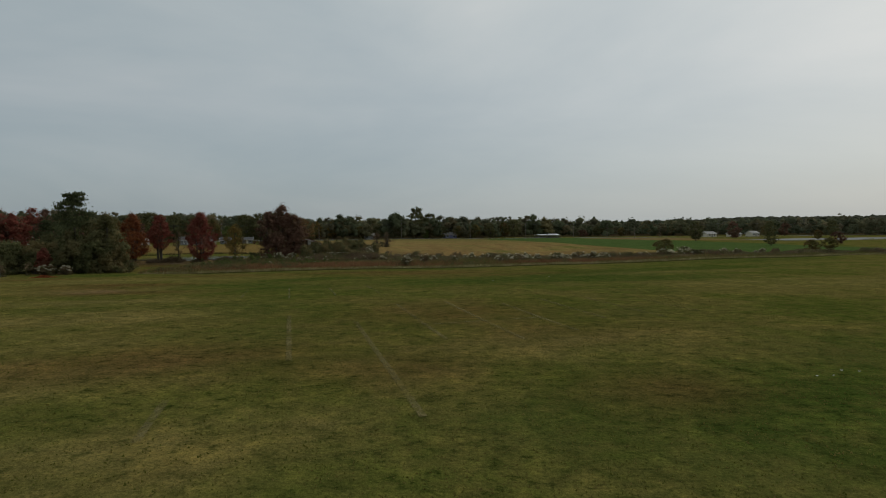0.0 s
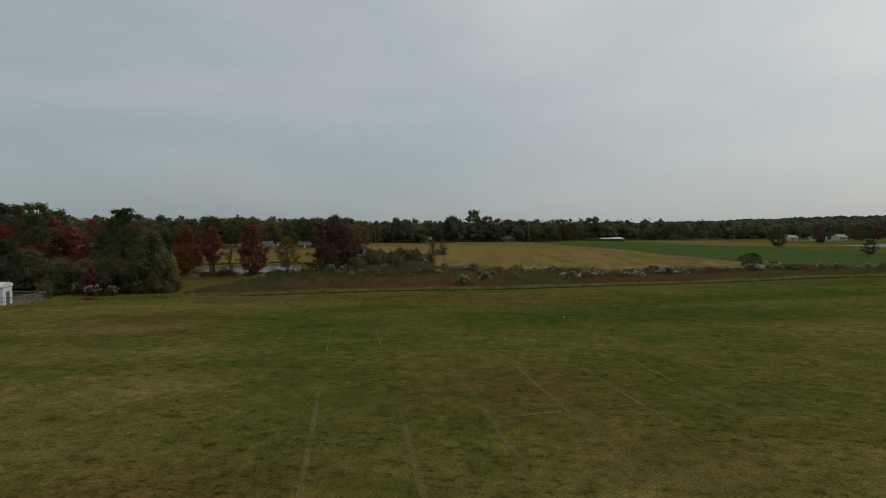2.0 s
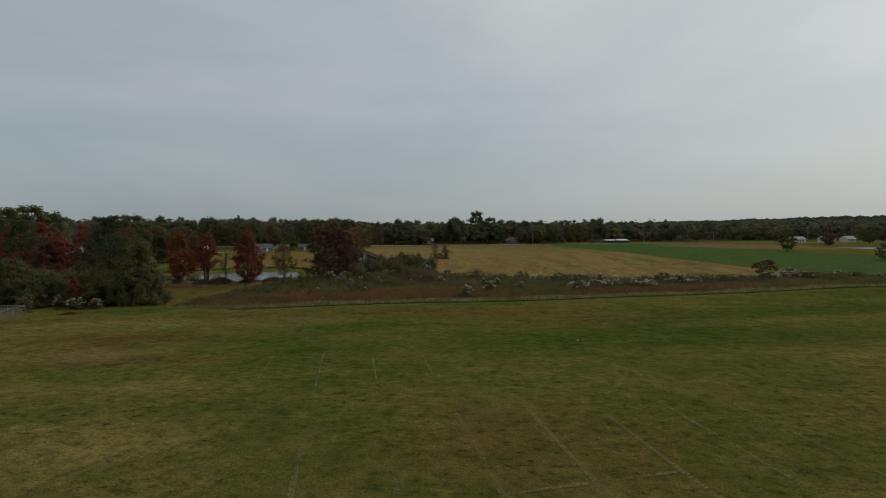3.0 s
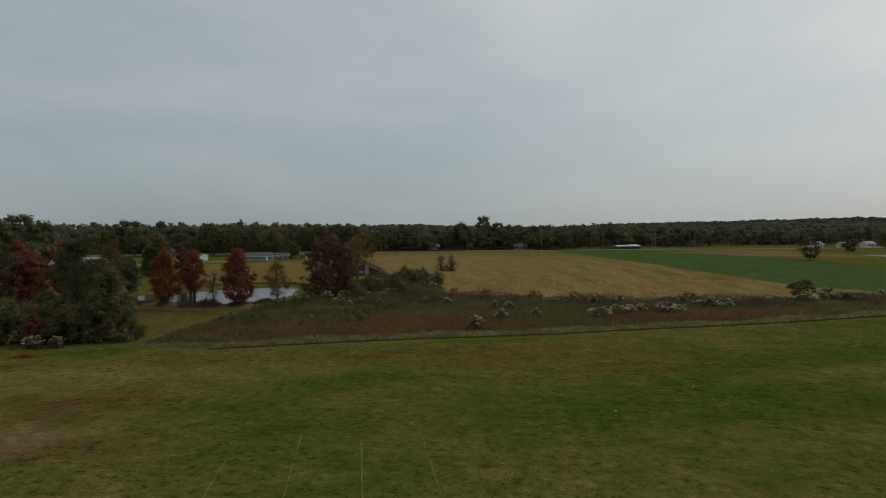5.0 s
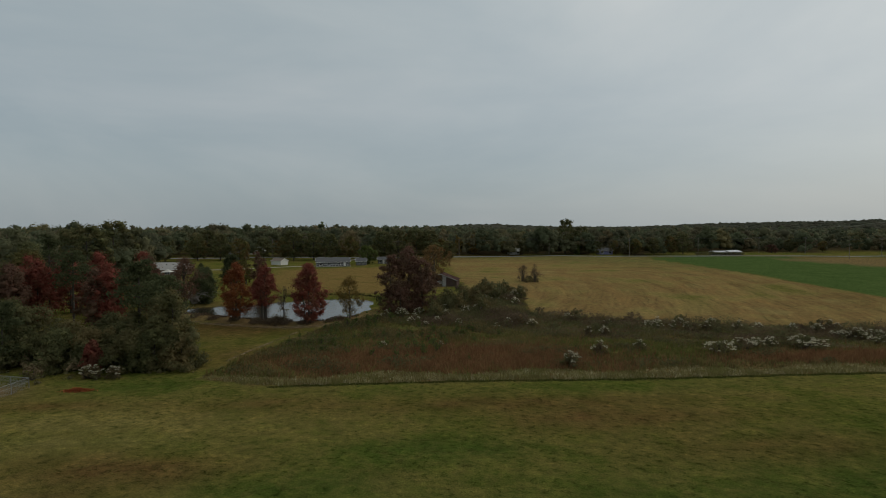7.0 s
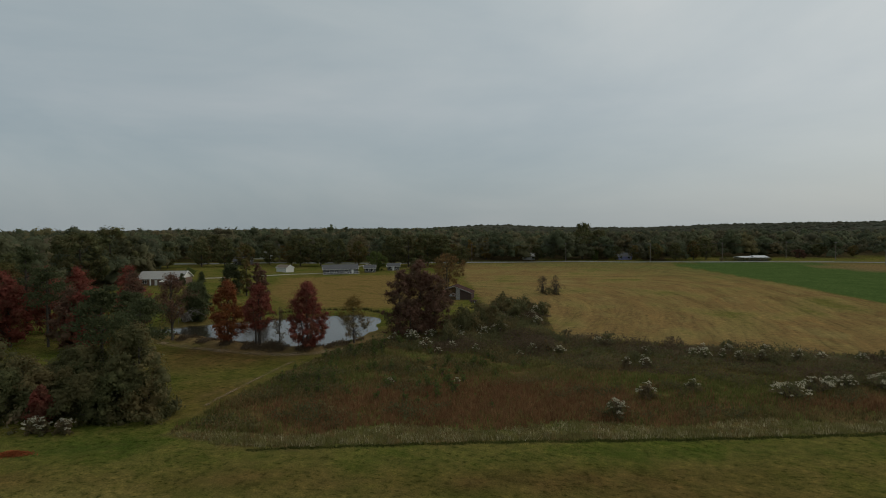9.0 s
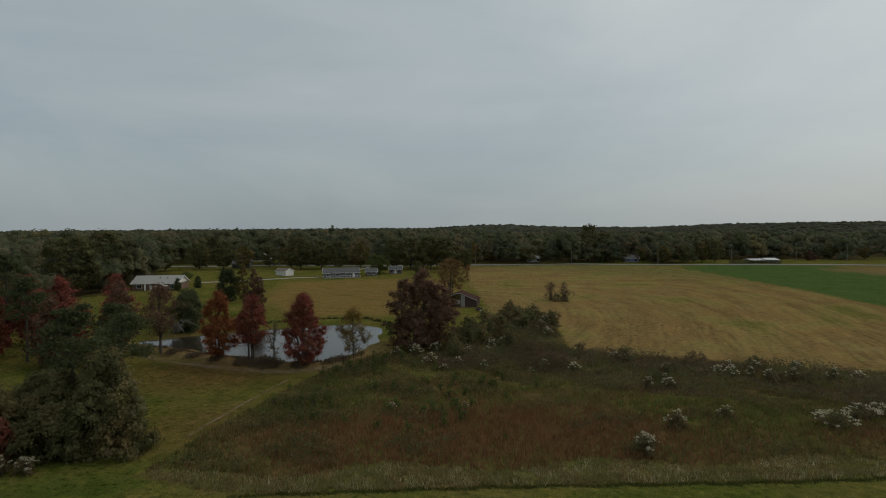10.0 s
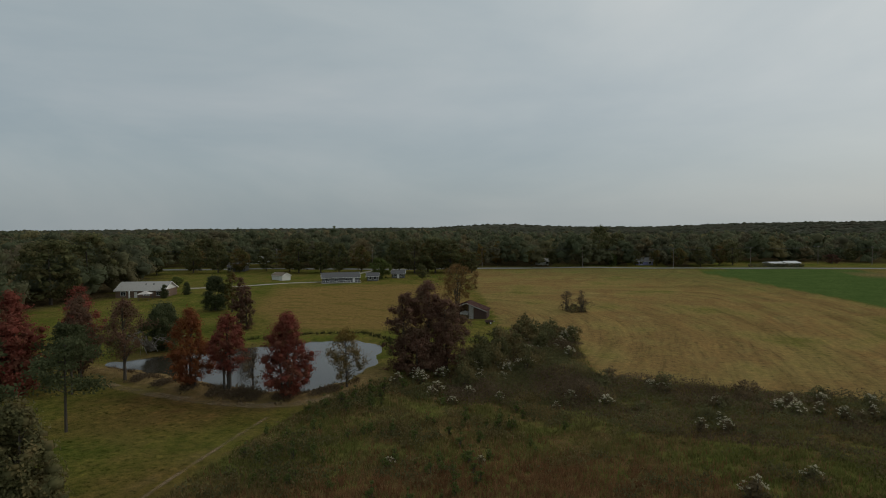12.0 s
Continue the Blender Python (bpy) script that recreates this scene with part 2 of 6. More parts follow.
# ---- where the woods stand ----
WOOD_LEFT = [(-180, 196), (-188, 244), (-208, 266), (-240, 300), (-300, 330), (-800, 330), (-800, 60), (-200, 90), (-168, 150)]
WOOD_RIGHT = [(300, 520), (345, 470), (430, 430), (540, 400), (900, 440), (900, 900), (250, 900), (262, 560)]


def in_wood(x, y):
    u, v = to_uv(x, y)
    edge = 394 + 3 * np.sin(u * 0.035) + np.where(u > 185, 22, 0)
    back = v > edge
    side = (poly_distance(WOOD_LEFT, x, y) > 0) | (poly_distance(WOOD_RIGHT, x, y) > 0)
    lane = np.abs(x + 285 + (y - 396) * 0.62) < 8
    yards = ((np.hypot(x - 82, y - 436) < 20)) | (np.hypot(x - 6, y - 430) < 11) | (np.hypot(x + 54, y - 416) < 8) | (np.hypot(x + 226, y - 376) < 20)
    return (back & ~(lane & (y < 540)) & ~yards) | side


def grid_lines(lo, hi, fine, far):
    """Even lines between lo and hi, then ever wider out to the horizon."""
    mid = list(np.arange(lo, hi + 0.01, fine))
    out, s, p = [], fine, hi
    while p < far:
        s *= 1.16
        p += s
        out.append(p)
    left, s, p = [], fine, lo
    while p > -far:
        s *= 1.16
        p -= s
        left.append(p)
    return np.array(left[::-1] + mid + out)


def mesh_from(name, verts, faces, mat=None, smooth=False):
    """A mesh from arrays; all faces have the same number of corners."""
    verts, faces = np.asarray(verts, np.float32).reshape(-1, 3), np.asarray(faces, np.int32)
    me = bpy.data.meshes.new(name)
    n, k = faces.shape
    me.vertices.add(len(verts))
    me.vertices.foreach_set("co", verts.ravel())
    me.loops.add(n * k)
    me.loops.foreach_set("vertex_index", faces.ravel())
    me.polygons.add(n)
    me.polygons.foreach_set("loop_start", np.arange(0, n * k, k, dtype=np.int32))
    me.update(calc_edges=True)
    if smooth:
        me.polygons.foreach_set("use_smooth", np.ones(n, bool))
    if mat:
        me.materials.append(mat)
    return me


def ground_material():
    n = Nodes("turf_and_fields", rough=1.0, spec=0.0)
    meadow, hay, crop, bare = n.attr("zone")
    tan, lush, russet, pasture = n.attr("tone")
    flat = n.at((1, 1, 0))
    fine = n.noise(7.0, 4, flat, 0.7)
    clump = n.noise(0.9, 5, flat, 0.68)
    wide = n.noise(0.075, 5, flat, 0.66)
    mid = n.noise(0.30, 4, flat, 0.62)
    turf = n.ramp(wide, [(0.34, (0.070, 0.086, 0.018)), (0.46, (0.102, 0.106, 0.026)), (0.56, (0.142, 0.116, 0.038)), (0.66, (0.098, 0.100, 0.025))])
    turf = n.mix(n.math("MULTIPLY", lush, 0.85), turf, n.ramp(mid, [(0.35, (0.040, 0.066, 0.014)), (0.7, (0.064, 0.088, 0.020))]))
    turf = n.mix(n.math("MULTIPLY", tan, 0.95), turf, n.ramp(mid, [(0.35, (0.142, 0.116, 0.040)), (0.7, (0.208, 0.166, 0.064))]))
    # russet also holds one patch of painted tree shade, see the tone blobs
    turf = n.mix(n.math("MULTIPLY", russet, 0.95), turf, n.ramp(mid, [(0.35, (0.086, 0.052, 0.022)), (0.7, (0.135, 0.080, 0.034))]))
    turf = n.mix(n.ramp(n.noise(0.55, 5, flat, 0.7), [(0.46, (0, 0, 0)), (0.68, (0.42, 0.42, 0.42))]), turf, (0.130, 0.102, 0.036))
    turf = n.mix(1.0, turf, n.ramp(n.noise(0.24, 5, n.at((1, 1.3, 0), 33), 0.72), [(0.36, (0.82, 0.86, 0.82)), (0.5, (1.0, 1.0, 1.0)), (0.64, (1.18, 1.13, 1.10))]), "MULTIPLY")
    # shadows between grass tufts, painted as dark spots in the turf colour
    tuft_shade = n.mix(n.ramp(n.noise(0.11, 3, flat), [(0.36, (0.3, 0.3, 0.3)), (0.52, (1, 1, 1))]), (1.0, 1.0, 1.0), n.ramp(n.noise(1.4, 6, n.at((1, 1.25, 0), 12), 0.76), [(0.36, (0.34, 0.44, 0.34)), (0.46, (0.94, 0.97, 0.92)), (0.58, (1.14, 1.12, 1.06)), (0.70, (1.45, 1.36, 1.22))]))
    turf = n.mix(1.0, turf, tuft_shade, "MULTIPLY")
    past = n.ramp(n.noise(0.16, 4, n.at((0.5, 1.5, 0), 20), 0.6), [(0.35, (0.138, 0.108, 0.035)), (0.52, (0.200, 0.132, 0.052)), (0.64, (0.170, 0.118, 0.044)), (0.75, (0.135, 0.112, 0.034))])
    c = n.mix(pasture, turf, past)
    rough = n.ramp(n.noise(0.13, 5, flat, 0.65), [(0.33, (0.090, 0.104, 0.026)), (0.46, (0.115, 0.104, 0.036)), (0.56, (0.135, 0.088, 0.042)), (0.70, (0.100, 0.104, 0.028))])
    c = n.mix(meadow, c, rough)
    # mown hay: swaths that swing round the field's low corner
    sp = n.t.nodes.new("ShaderNodeSeparateXYZ")
    n.t.links.new(n.geo.outputs["Position"], sp.inputs[0])
    dy = n.math("ADD", sp.outputs[1], -195.0)
    bend = n.math("MULTIPLY", n.math("MULTIPLY", dy, dy), 0.0042)
    bend = n.math("MULTIPLY", bend, n.math("MAXIMUM", n.math("SUBTRACT", 0.9, n.math("MULTIPLY", sp.outputs[0], 0.03)), 0.3))
    across = n.math("ADD", n.math("ADD", sp.outputs[0], bend), n.math("MULTIPLY", n.noise(0.02, 2, flat), 9.0))
    cv = n.t.nodes.new("ShaderNodeCombineXYZ")
    n.t.links.new(across, cv.inputs[0])
    n.t.links.new(n.math("MULTIPLY", sp.outputs[1], 0.07), cv.inputs[1])
    ring = cv.outputs[0]
    stubble = n.ramp(n.noise(0.05, 5, n.at((1.0, 0.7, 0), 20), 0.62), [(0.32, (0.150, 0.135, 0.044)), (0.44, (0.218, 0.162, 0.069)), (0.56, (0.196, 0.127, 0.058)), (0.68, (0.232, 0.176, 0.078))])
    swath = n.ramp(n.noise(0.16, 3, ring, 0.6), [(0.34, (0.84, 0.86, 0.82)), (0.5, (1.0, 1.0, 1.0)), (0.66, (1.12, 1.08, 1.04))])
    stubble = n.mix(1.0, stubble, swath, "MULTIPLY")
    streak = n.ramp(n.noise(0.7, 4, ring, 0.7), [(0.32, (0.74, 0.76, 0.74)), (0.46, (1, 1, 1)), (0.68, (1.20, 1.17, 1.12))])
    stubble = n.mix(1.0, stubble, streak, "MULTIPLY")
    c = n.mix(hay, c, stubble)
    c = n.mix(crop, c, n.ramp(n.noise(0.12, 4, flat), [(0.3, (0.058, 0.094, 0.029)), (0.7, (0.080, 0.116, 0.038))]))
    c = n.mix(bare, c, n.ramp(n.noise(0.8, 4, flat), [(0.3, (0.150, 0.096, 0.050)), (0.7, (0.245, 0.166, 0.092))]))
    c = n.mix(n.attr("woods")[0], c, n.ramp(n.noise(0.5, 4, flat), [(0.3, (0.045, 0.034, 0.020)), (0.7, (0.085, 0.066, 0.036))]))
    c = n.mix(1.0, c, n.ramp(clump, [(0.32, (0.56, 0.61, 0.56)), (0.44, (0.94, 0.95, 0.93)), (0.55, (1.06, 1.05, 1.0)), (0.72, (1.46, 1.40, 1.30))]), "MULTIPLY")
    c = n.mix(1.0, c, n.ramp(fine, [(0.30, (0.62, 0.65, 0.62)), (0.70, (1.38, 1.34, 1.28))]), "MULTIPLY")
    c = n.mix(1.0, c, n.ramp(n.noise(24.0, 3, flat, 0.7), [(0.32, (0.78, 0.80, 0.76)), (0.68, (1.22, 1.20, 1.16))]), "MULTIPLY")
    n.color(c)
    n.bump(n.math("ADD", n.math("MULTIPLY", clump, 0.75), n.math("MULTIPLY", fine, 0.25)), 1.0, 0.30)
    return n.mat


def build_ground():
    xs, ys = grid_lines(-125, 95, 1.2, 4800), grid_lines(4, 245, 1.2, 4800)
    X, Y = np.meshgrid(xs, ys)
    x, y = X.ravel(), Y.ravel()
    nx, ny = len(xs), len(ys)
    i = np.arange((ny - 1) * nx).reshape(ny - 1, nx)[:, :-1].ravel()
    me = mesh_from("ground", np.stack([x, y, height(x, y)], 1), np.stack([i, i + 1, i + nx + 1, i + nx], 1), ground_material(), True)
    wob = 0.8 * np.sin(x * 0.9 + 2 * np.sin(y * 0.31)) * np.sin(y * 0.77)
    u, v = to_uv(x, y)

    def blob(cx, cy, ru, rv, amt=1.0):
        bu, bv = to_uv(cx, cy)
        return amt * np.exp(-(((u - bu) / ru) ** 2 + ((v - bv) / rv) ** 2) + 0.25 * wob)

    zone, tone = np.zeros((len(x), 4), np.float32), np.zeros((len(x), 4), np.float32)
    pond = poly_distance(POND, x, y)
    zone[:, 0] = step(-0.6, 0.6, poly_distance(MEADOW, x, y) + 0.4 * wob)
    zone[:, 1] = step(-1.2, 1.2, poly_distance(HAY, x, y) + wob)
    green = 0.42 * step(285, 370, y + 0.55 * x + 8 * wob) * zone[:, 1]
    zone[:, 2] = np.maximum(step(-1.5, 1.5, poly_distance(CROP, x, y) + wob), green)
    track = np.minimum(np.abs(x + 59.5 - 1.2 * np.sin(y * 0.05)), 9) + 9 * (1 - step(101, 112, y)) + 9 * step(132, 141, y)
    zone[:, 3] = np.clip(0.95 * np.exp(-(((x + 73.6) / 3.6) ** 2 + ((y - 86.2) / 3.0) ** 2)) + 0.6 * np.exp(-(((x + 39.5) / 3.5) ** 2 + ((y - 62.5) / 2.6) ** 2) + 0.6 * wob) + 0.75 * step(-4, 4, poly_distance(BROWN, x, y) + 2 * wob) + step(-8.0, -2.2, pond + 1.6 * wob) * step(-110, -100, x) * step(170, 150, y) * 0.85 + step(3, 6, pond) + 0.25 * step(1.3, 0.2, track) * (0.6 + 0.4 * np.sin(y * 0.9)), 0, 1)
    tone[:, 0] = sum(blob(*row) for row in ((5.4, 32, 7, 3.5, 0.9), (-53, 74, 12, 4, 0.75), (-25, 42, 6, 3, 0.8), (-10.5, 16, 8, 3, 0.9), (-37.8, 61.7, 4, 3, 1.0), (-45.5, 83, 11, 4, 0.5), (50, 69, 18, 6, 0.6), (-20, 24, 8, 5, 0.6), (-28, 52, 7, 3, 0.6), (36, 92, 14, 3, 0.5), (-58, 80, 10, 3, 0.7), (2, 58, 6, 3, 0.4), (-30, 39, 10, 5, 1.0), (-46, 62, 11, 5, 0.8), (-38, 50, 8, 3, 0.7), (-55, 86, 10, 3, 0.3), (-17, 25, 6, 3, 0.6), (13, 35, 6, 3, 0.4), (37, 72, 12, 5, 0.6), (-24, 31, 7, 3, 0.6)))
    tone[:, 1] = sum(blob(*row) for row in ((19.4, 77, 16, 4, 0.9), (33, 79, 10, 4, 0.8), (5, 75, 8, 4, 0.7), (50, 106, 22, 6, 1.0), (-19.7, 68, 6, 3, 0.7), (-30.5, 45, 6, 4, 0.7), (-16, 47, 6, 6, 0.7), (-19, 83, 9, 3, 0.9), (19.6, 84, 14, 5, 0.7), (13, 19.5, 10, 7, 1.0), (-59, 94, 10, 4, 0.9), (24, 30, 8, 6, 0.6), (-12, 35, 6, 4, 0.6), (30.7, 96, 22, 4, 0.7), (-5.7, 107, 42, 2.5, 0.5), (22, 60, 7, 4, 0.5), (-76, 119, 8, 5, 0.5), (-28, 73, 8, 3, 0.6), (72, 130, 30, 7, 0.9), (2, 76, 52, 17, 0.42), (16, 45, 6, 5, 0.5), (3, 20, 6, 3, 0.5)))
    # russet patches; the last one paints the shade beside the corner trees
    tone[:, 2] = sum(blob(*row) for row in ((0.5, 44.5, 10, 6, 0.6), (-36, 61, 8, 2.5, 0.9), (-42, 66, 6, 3, 0.7), (-38, 73, 6, 2.5, 0.7), (-5, 95, 11, 4, 0.7), (-15, 27.8, 9, 3.5, 0.8), (-2.4, 26.7, 5, 3, 0.6), (9.2, 22.9, 4, 3, 0.7), (-17.5, 97, 16, 3.5, 0.6), (-1, 103, 22, 2.5, 0.35), (8, 100, 14, 3, 0.4), (11.8, 91.6, 14, 4, 0.6), (-45, 72, 8, 3, 0.7), (-41, 91, 9, 3, 0.6), (-72, 132, 16, 8, 0.8), (-59, 113, 9, 9, 0.6), (-78, 138, 14, 4, 0.7), (8, 36, 8, 4, 0.4), (-63, 84, 8, 2, 0.8)))
    tone[:, 3] = step(-5, 5, poly_distance(PASTURE, x, y) + 2 * wob)
    woods = np.repeat((in_wood(x, y) & in_wood(x, y - 5)).astype(np.float32)[:, None], 4, 1)
    for key, data in (("zone", zone), ("tone", np.clip(tone, 0, 1)), ("woods", woods)):
        a = me.attributes.new(key, "FLOAT_COLOR", "POINT")
        a.data.foreach_set("color", data.ravel())
    return tagged(new("ground", me), "mown sports field, rough meadow and hay fields in autumn", "ground", kind="structure")


build_ground()

# ---- pond, road, drives, worn field markings ----
def water_material():
    n = Nodes("pond_water", rough=0.09, spec=0.5)
    n.b.inputs["IOR"].default_value = 1.33
    n.color(n.mix(n.noise(0.2, 3), (0.026, 0.024, 0.017), (0.042, 0.036, 0.026)))
    n.bump(n.noise(1.6, 3, n.at((1, 2.2, 1), 25)), 0.22, 0.08)
    return n.mat


def flat_polygon(name, pts, z, mat):
    bm = bmesh.new()
    bm.faces.new([bm.verts.new((x, y, z)) for x, y in pts])
    me = bpy.data.meshes.new(name)
    bm.to_mesh(me)
    bm.free()
    me.materials.append(mat)
    return new(name, me)


def grow(poly, d):
    cx, cy = sum(p[0] for p in poly) / len(poly), sum(p[1] for p in poly) / len(poly)
    return [(x + d * (x - cx) / math.hypot(x - cx, y - cy), y + d * (y - cy) / math.hypot(x - cx, y - cy)) for x, y in poly]


tagged(flat_polygon("water", grow(POND, 3.0), WATER, water_material()), "still grey pond water mirroring the overcast sky", "water", kind="structure")


def ribbon(name, pts, width, mat, lift=0.05, every=4.0, thick=0.0):
    """A strip laid on the ground along a line of points."""
    line = []
    for (ax, ay), (bx, by) in zip(pts, pts[1:]):
        k = max(1, int(math.hypot(bx - ax, by - ay) / every))
        line += [(ax + (bx - ax) * i / k, ay + (by - ay) * i / k) for i in range(k)]
    line.append(pts[-1])
    verts, faces = [], []
    for i, (x, y) in enumerate(line):
        ax, ay = line[max(0, i - 1)]
        bx, by = line[min(len(line) - 1, i + 1)]
        l = math.hypot(bx - ax, by - ay)
        nx, ny = -(by - ay) / l, (bx - ax) / l
        zc = max(hz(x + s * nx * width / 2, y + s * ny * width / 2) for s in (-1, 0, 1))
        for s in (-1, 1):
            px, py = x + s * nx * width / 2, y + s * ny * width / 2
            verts.append((px, py, (zc if thick else hz(px, py)) + lift))
        if i:
            a = 2 * i - 2
            faces.append((a, a + 2, a + 3, a + 1))
    return new(name, mesh_from(name, verts, faces, mat))


ASPHALT = plain_material("worn_asphalt", (0.17, 0.168, 0.16), (0.23, 0.227, 0.216), 0.4, 0.9, 0.2)
GRAVEL = plain_material("pale_gravel", (0.28, 0.25, 0.20), (0.38, 0.35, 0.29), 0.5, 0.95, 0.1)
ROAD = [(-420, 236), (-300, 300), (-196, 342), (-122, 361), (-83, 381), (-39, 394), (37, 410.5), (130, 430), (260, 462), (520, 525), (900, 600)]
tagged(ribbon("road", ROAD, 7.0, ASPHALT, 0.12, 8.0), "two-lane asphalt country road along the fields", "road", kind="structure")
tagged(ribbon("driveway", [(-176, 252), (-158, 268), (-148, 282), (-136, 292), (-138, 330), (-138, 354)], 3.2, GRAVEL, 0.06), "pale gravel drive across the lawn", "driveway", kind="structure")
tagged(ribbon("side_road", [(-272, 378), (-285, 396), (-330, 458), (-348, 486), (-362, 523)], 5.0, GRAVEL, 0.10), "pale side road running into the woods", "road", kind="structure")
tagged(ribbon("parking_lot", [(192, 338), (250, 350), (320, 366)], 40.0, plain_material("pale_concrete_lot", (0.17, 0.17, 0.165), (0.23, 0.23, 0.22), 0.2, 0.9, 0.2), 0.10, 10.0), "pale concrete parking lot beside the road", "pavement", kind="structure")


def worn_material(name, c1, c2):
    """A worn strip on grass, broken through to the turf: old chalk, or bare earth."""
    n = Nodes(name, rough=1.0, spec=0.0)
    n.color(n.mix(n.noise(3.0, 4), c1, c2))
    clear = n.t.nodes.new("ShaderNodeBsdfTransparent")
    mix = n.t.nodes.new("ShaderNodeMixShader")
    f = n.math("MULTIPLY", n.ramp(n.noise(0.35, 3), [(0.40, (0.22, 0.22, 0.22)), (0.60, (0.75, 0.75, 0.75))]), n.ramp(n.noise(5.0, 4), [(0.34, (0.15, 0.15, 0.15)), (0.56, (0.8, 0.8, 0.8))]))
    n.t.links.new(f, mix.inputs[0])
    n.t.links.new(clear.outputs[0], mix.inputs[1])
    n.t.links.new(n.b.outputs[0], mix.inputs[2])
    n.t.links.new(mix.outputs[0], n.t.nodes["Material Output"].inputs["Surface"])
    return n.mat


CHALK = worn_material("worn_chalk_marking", (0.190, 0.160, 0.068), (0.250, 0.208, 0.096))
EARTH = worn_material("trodden_earth", (0.25, 0.172, 0.105), (0.36, 0.262, 0.168))
tagged(ribbon("footpath", [(-57.2, 108), (-57.8, 111.5), (-58.6, 117), (-59.2, 122.4), (-59.7, 128), (-60.1, 134)], 0.55, EARTH, 0.05, 1.0), "thin trodden path along the meadow's edge", "path", kind="structure")
tagged(ribbon("bank_path", [(-94, 140.2), (-88.5, 138.8), (-79, 137.6), (-70.7, 137.0), (-64.5, 137.3), (-59.8, 138.8), (-56.2, 142.2), (-54.3, 146.4)], 1.6, EARTH, 0.06, 1.0), "worn earth path along the pond's near bank", "path", kind="structure")
FIELD = radians(15.4)


def from_field(u, v):
    """A place on the marked field, u across it and v along its lines."""
    return math.cos(FIELD) * u - math.sin(FIELD) * v, math.sin(FIELD) * u + math.cos(FIELD) * v


for k, (lo, hi) in enumerate(((19, 25), (29, 45), (19, 41), (32, 49), (31, 50), (33, 48), (37, 50), (36, 49), (38, 47))):
    ob = ribbon("field_line", [from_field(-4.75 + 4.6 * k, v) for v in np.arange(lo, hi, 1.5)], 0.30, CHALK, 0.035, 2.0)
    tagged(ob, "faint worn chalk line on the mown field", "field marking", kind="structure")
FRESH = worn_material("fresher_chalk_marking", (0.235, 0.205, 0.110), (0.31, 0.275, 0.16))
for u, lo, hi in ((-4.75, 58, 70), (-0.15, 54, 70), (4.4, 57, 68), (8.95, 57, 71)):
    ob = ribbon("field_line", [from_field(u, v) for v in np.arange(lo, hi, 1.0)], 0.13, FRESH, 0.06, 2.0)
    tagged(ob, "thin white chalk line on the mown field", "field marking", kind="structure")
tagged(ribbon("field_line", [from_field(u, 37.7 + 0.1 * (u - 9)) for u in np.arange(9.2, 18.6, 1.0)], 0.26, CHALK, 0.04, 2.0), "faint worn chalk cross line on the mown field", "field marking", kind="structure")


# ---- plants ----
def leaves(rng, C, S, lie=0.0, out=None):
    """Bent quads, one a spray of leaves, at the places C with the sizes S; out: the way they face, roughly."""
    n = len(C)
    a = rng.normal(size=(n, 3))
    a[:, 2] *= 1 - lie
    a /= np.linalg.norm(a, axis=1)[:, None] + 1e-9
    b = rng.normal(size=(n, 3))
    if out is not None:
        o = out + rng.normal(size=(n, 3)) * 0.34
        o /= np.linalg.norm(o, axis=1)[:, None] + 1e-9
        a -= o * (a * o).sum(1)[:, None]
        a /= np.linalg.norm(a, axis=1)[:, None] + 1e-9
        b = np.cross(o, a)
    b -= a * (a * b).sum(1)[:, None]
    b /= np.linalg.norm(b, axis=1)[:, None] + 1e-9
    nrm = np.cross(a, b)
    s = np.asarray(S)[:, None] * 0.5
    fold = nrm * s * rng.uniform(-0.5, 0.5, (n, 1))
    V = np.stack([C - a * s * 1.25, C - b * s * 0.8 + fold, C + a * s * 1.25, C + b * s * 0.8 + fold], 1).reshape(-1, 3)
    return V, np.arange(4 * n).reshape(n, 4)


def tube(verts, faces, pts, radii, sides=6):
    """Adds a tapered tube along pts to the lists."""
    base = len(verts)
    pts = [Vector(p) for p in pts]
    for i, p in enumerate(pts):
        d = (pts[min(i + 1, len(pts) - 1)] - pts[max(i - 1, 0)]).normalized()
        s = d.orthogonal().normalized()
        t = d.cross(s)
        for k in range(sides):
            w = 2 * math.pi * k / sides
            verts.append(p + (s * math.cos(w) + t * math.sin(w)) * radii[i])
    for i in range(len(pts) - 1):
        for k in range(sides):
            a, b = base + i * sides + k, base + i * sides + (k + 1) % sides
            faces.append((a, b, b + sides, a + sides))


PROFILE = {
    "round": lambda u: np.sin(np.pi * np.clip(u * 0.92 + 0.06, 0, 1)) ** 0.55,
    "oval": lambda u: np.sin(np.pi * np.clip(u, 0.03, 1) ** 0.75) ** 0.7 * (1 - 0.25 * u),
    "cone": lambda u: (0.25 + 0.75 * np.minimum(u * 5, 1)) * (1 - u) ** 0.62,
    "spread": lambda u: np.sin(np.pi * np.clip(u * 0.75 + 0.2, 0, 1)) ** 0.6,
    "column": lambda u: np.sin(np.pi * np.clip(u * 0.9 + 0.06, 0, 1)) ** 0.45 * (1 - 0.35 * u),
    "fan": lambda u: 0.2 + 0.8 * np.clip(u, 0, 1) ** 0.8 * (1.15 - 0.3 * u),
    "bush": lambda u: np.sqrt(np.clip(1 - (u * 0.96) ** 2, 0, 1)),
}


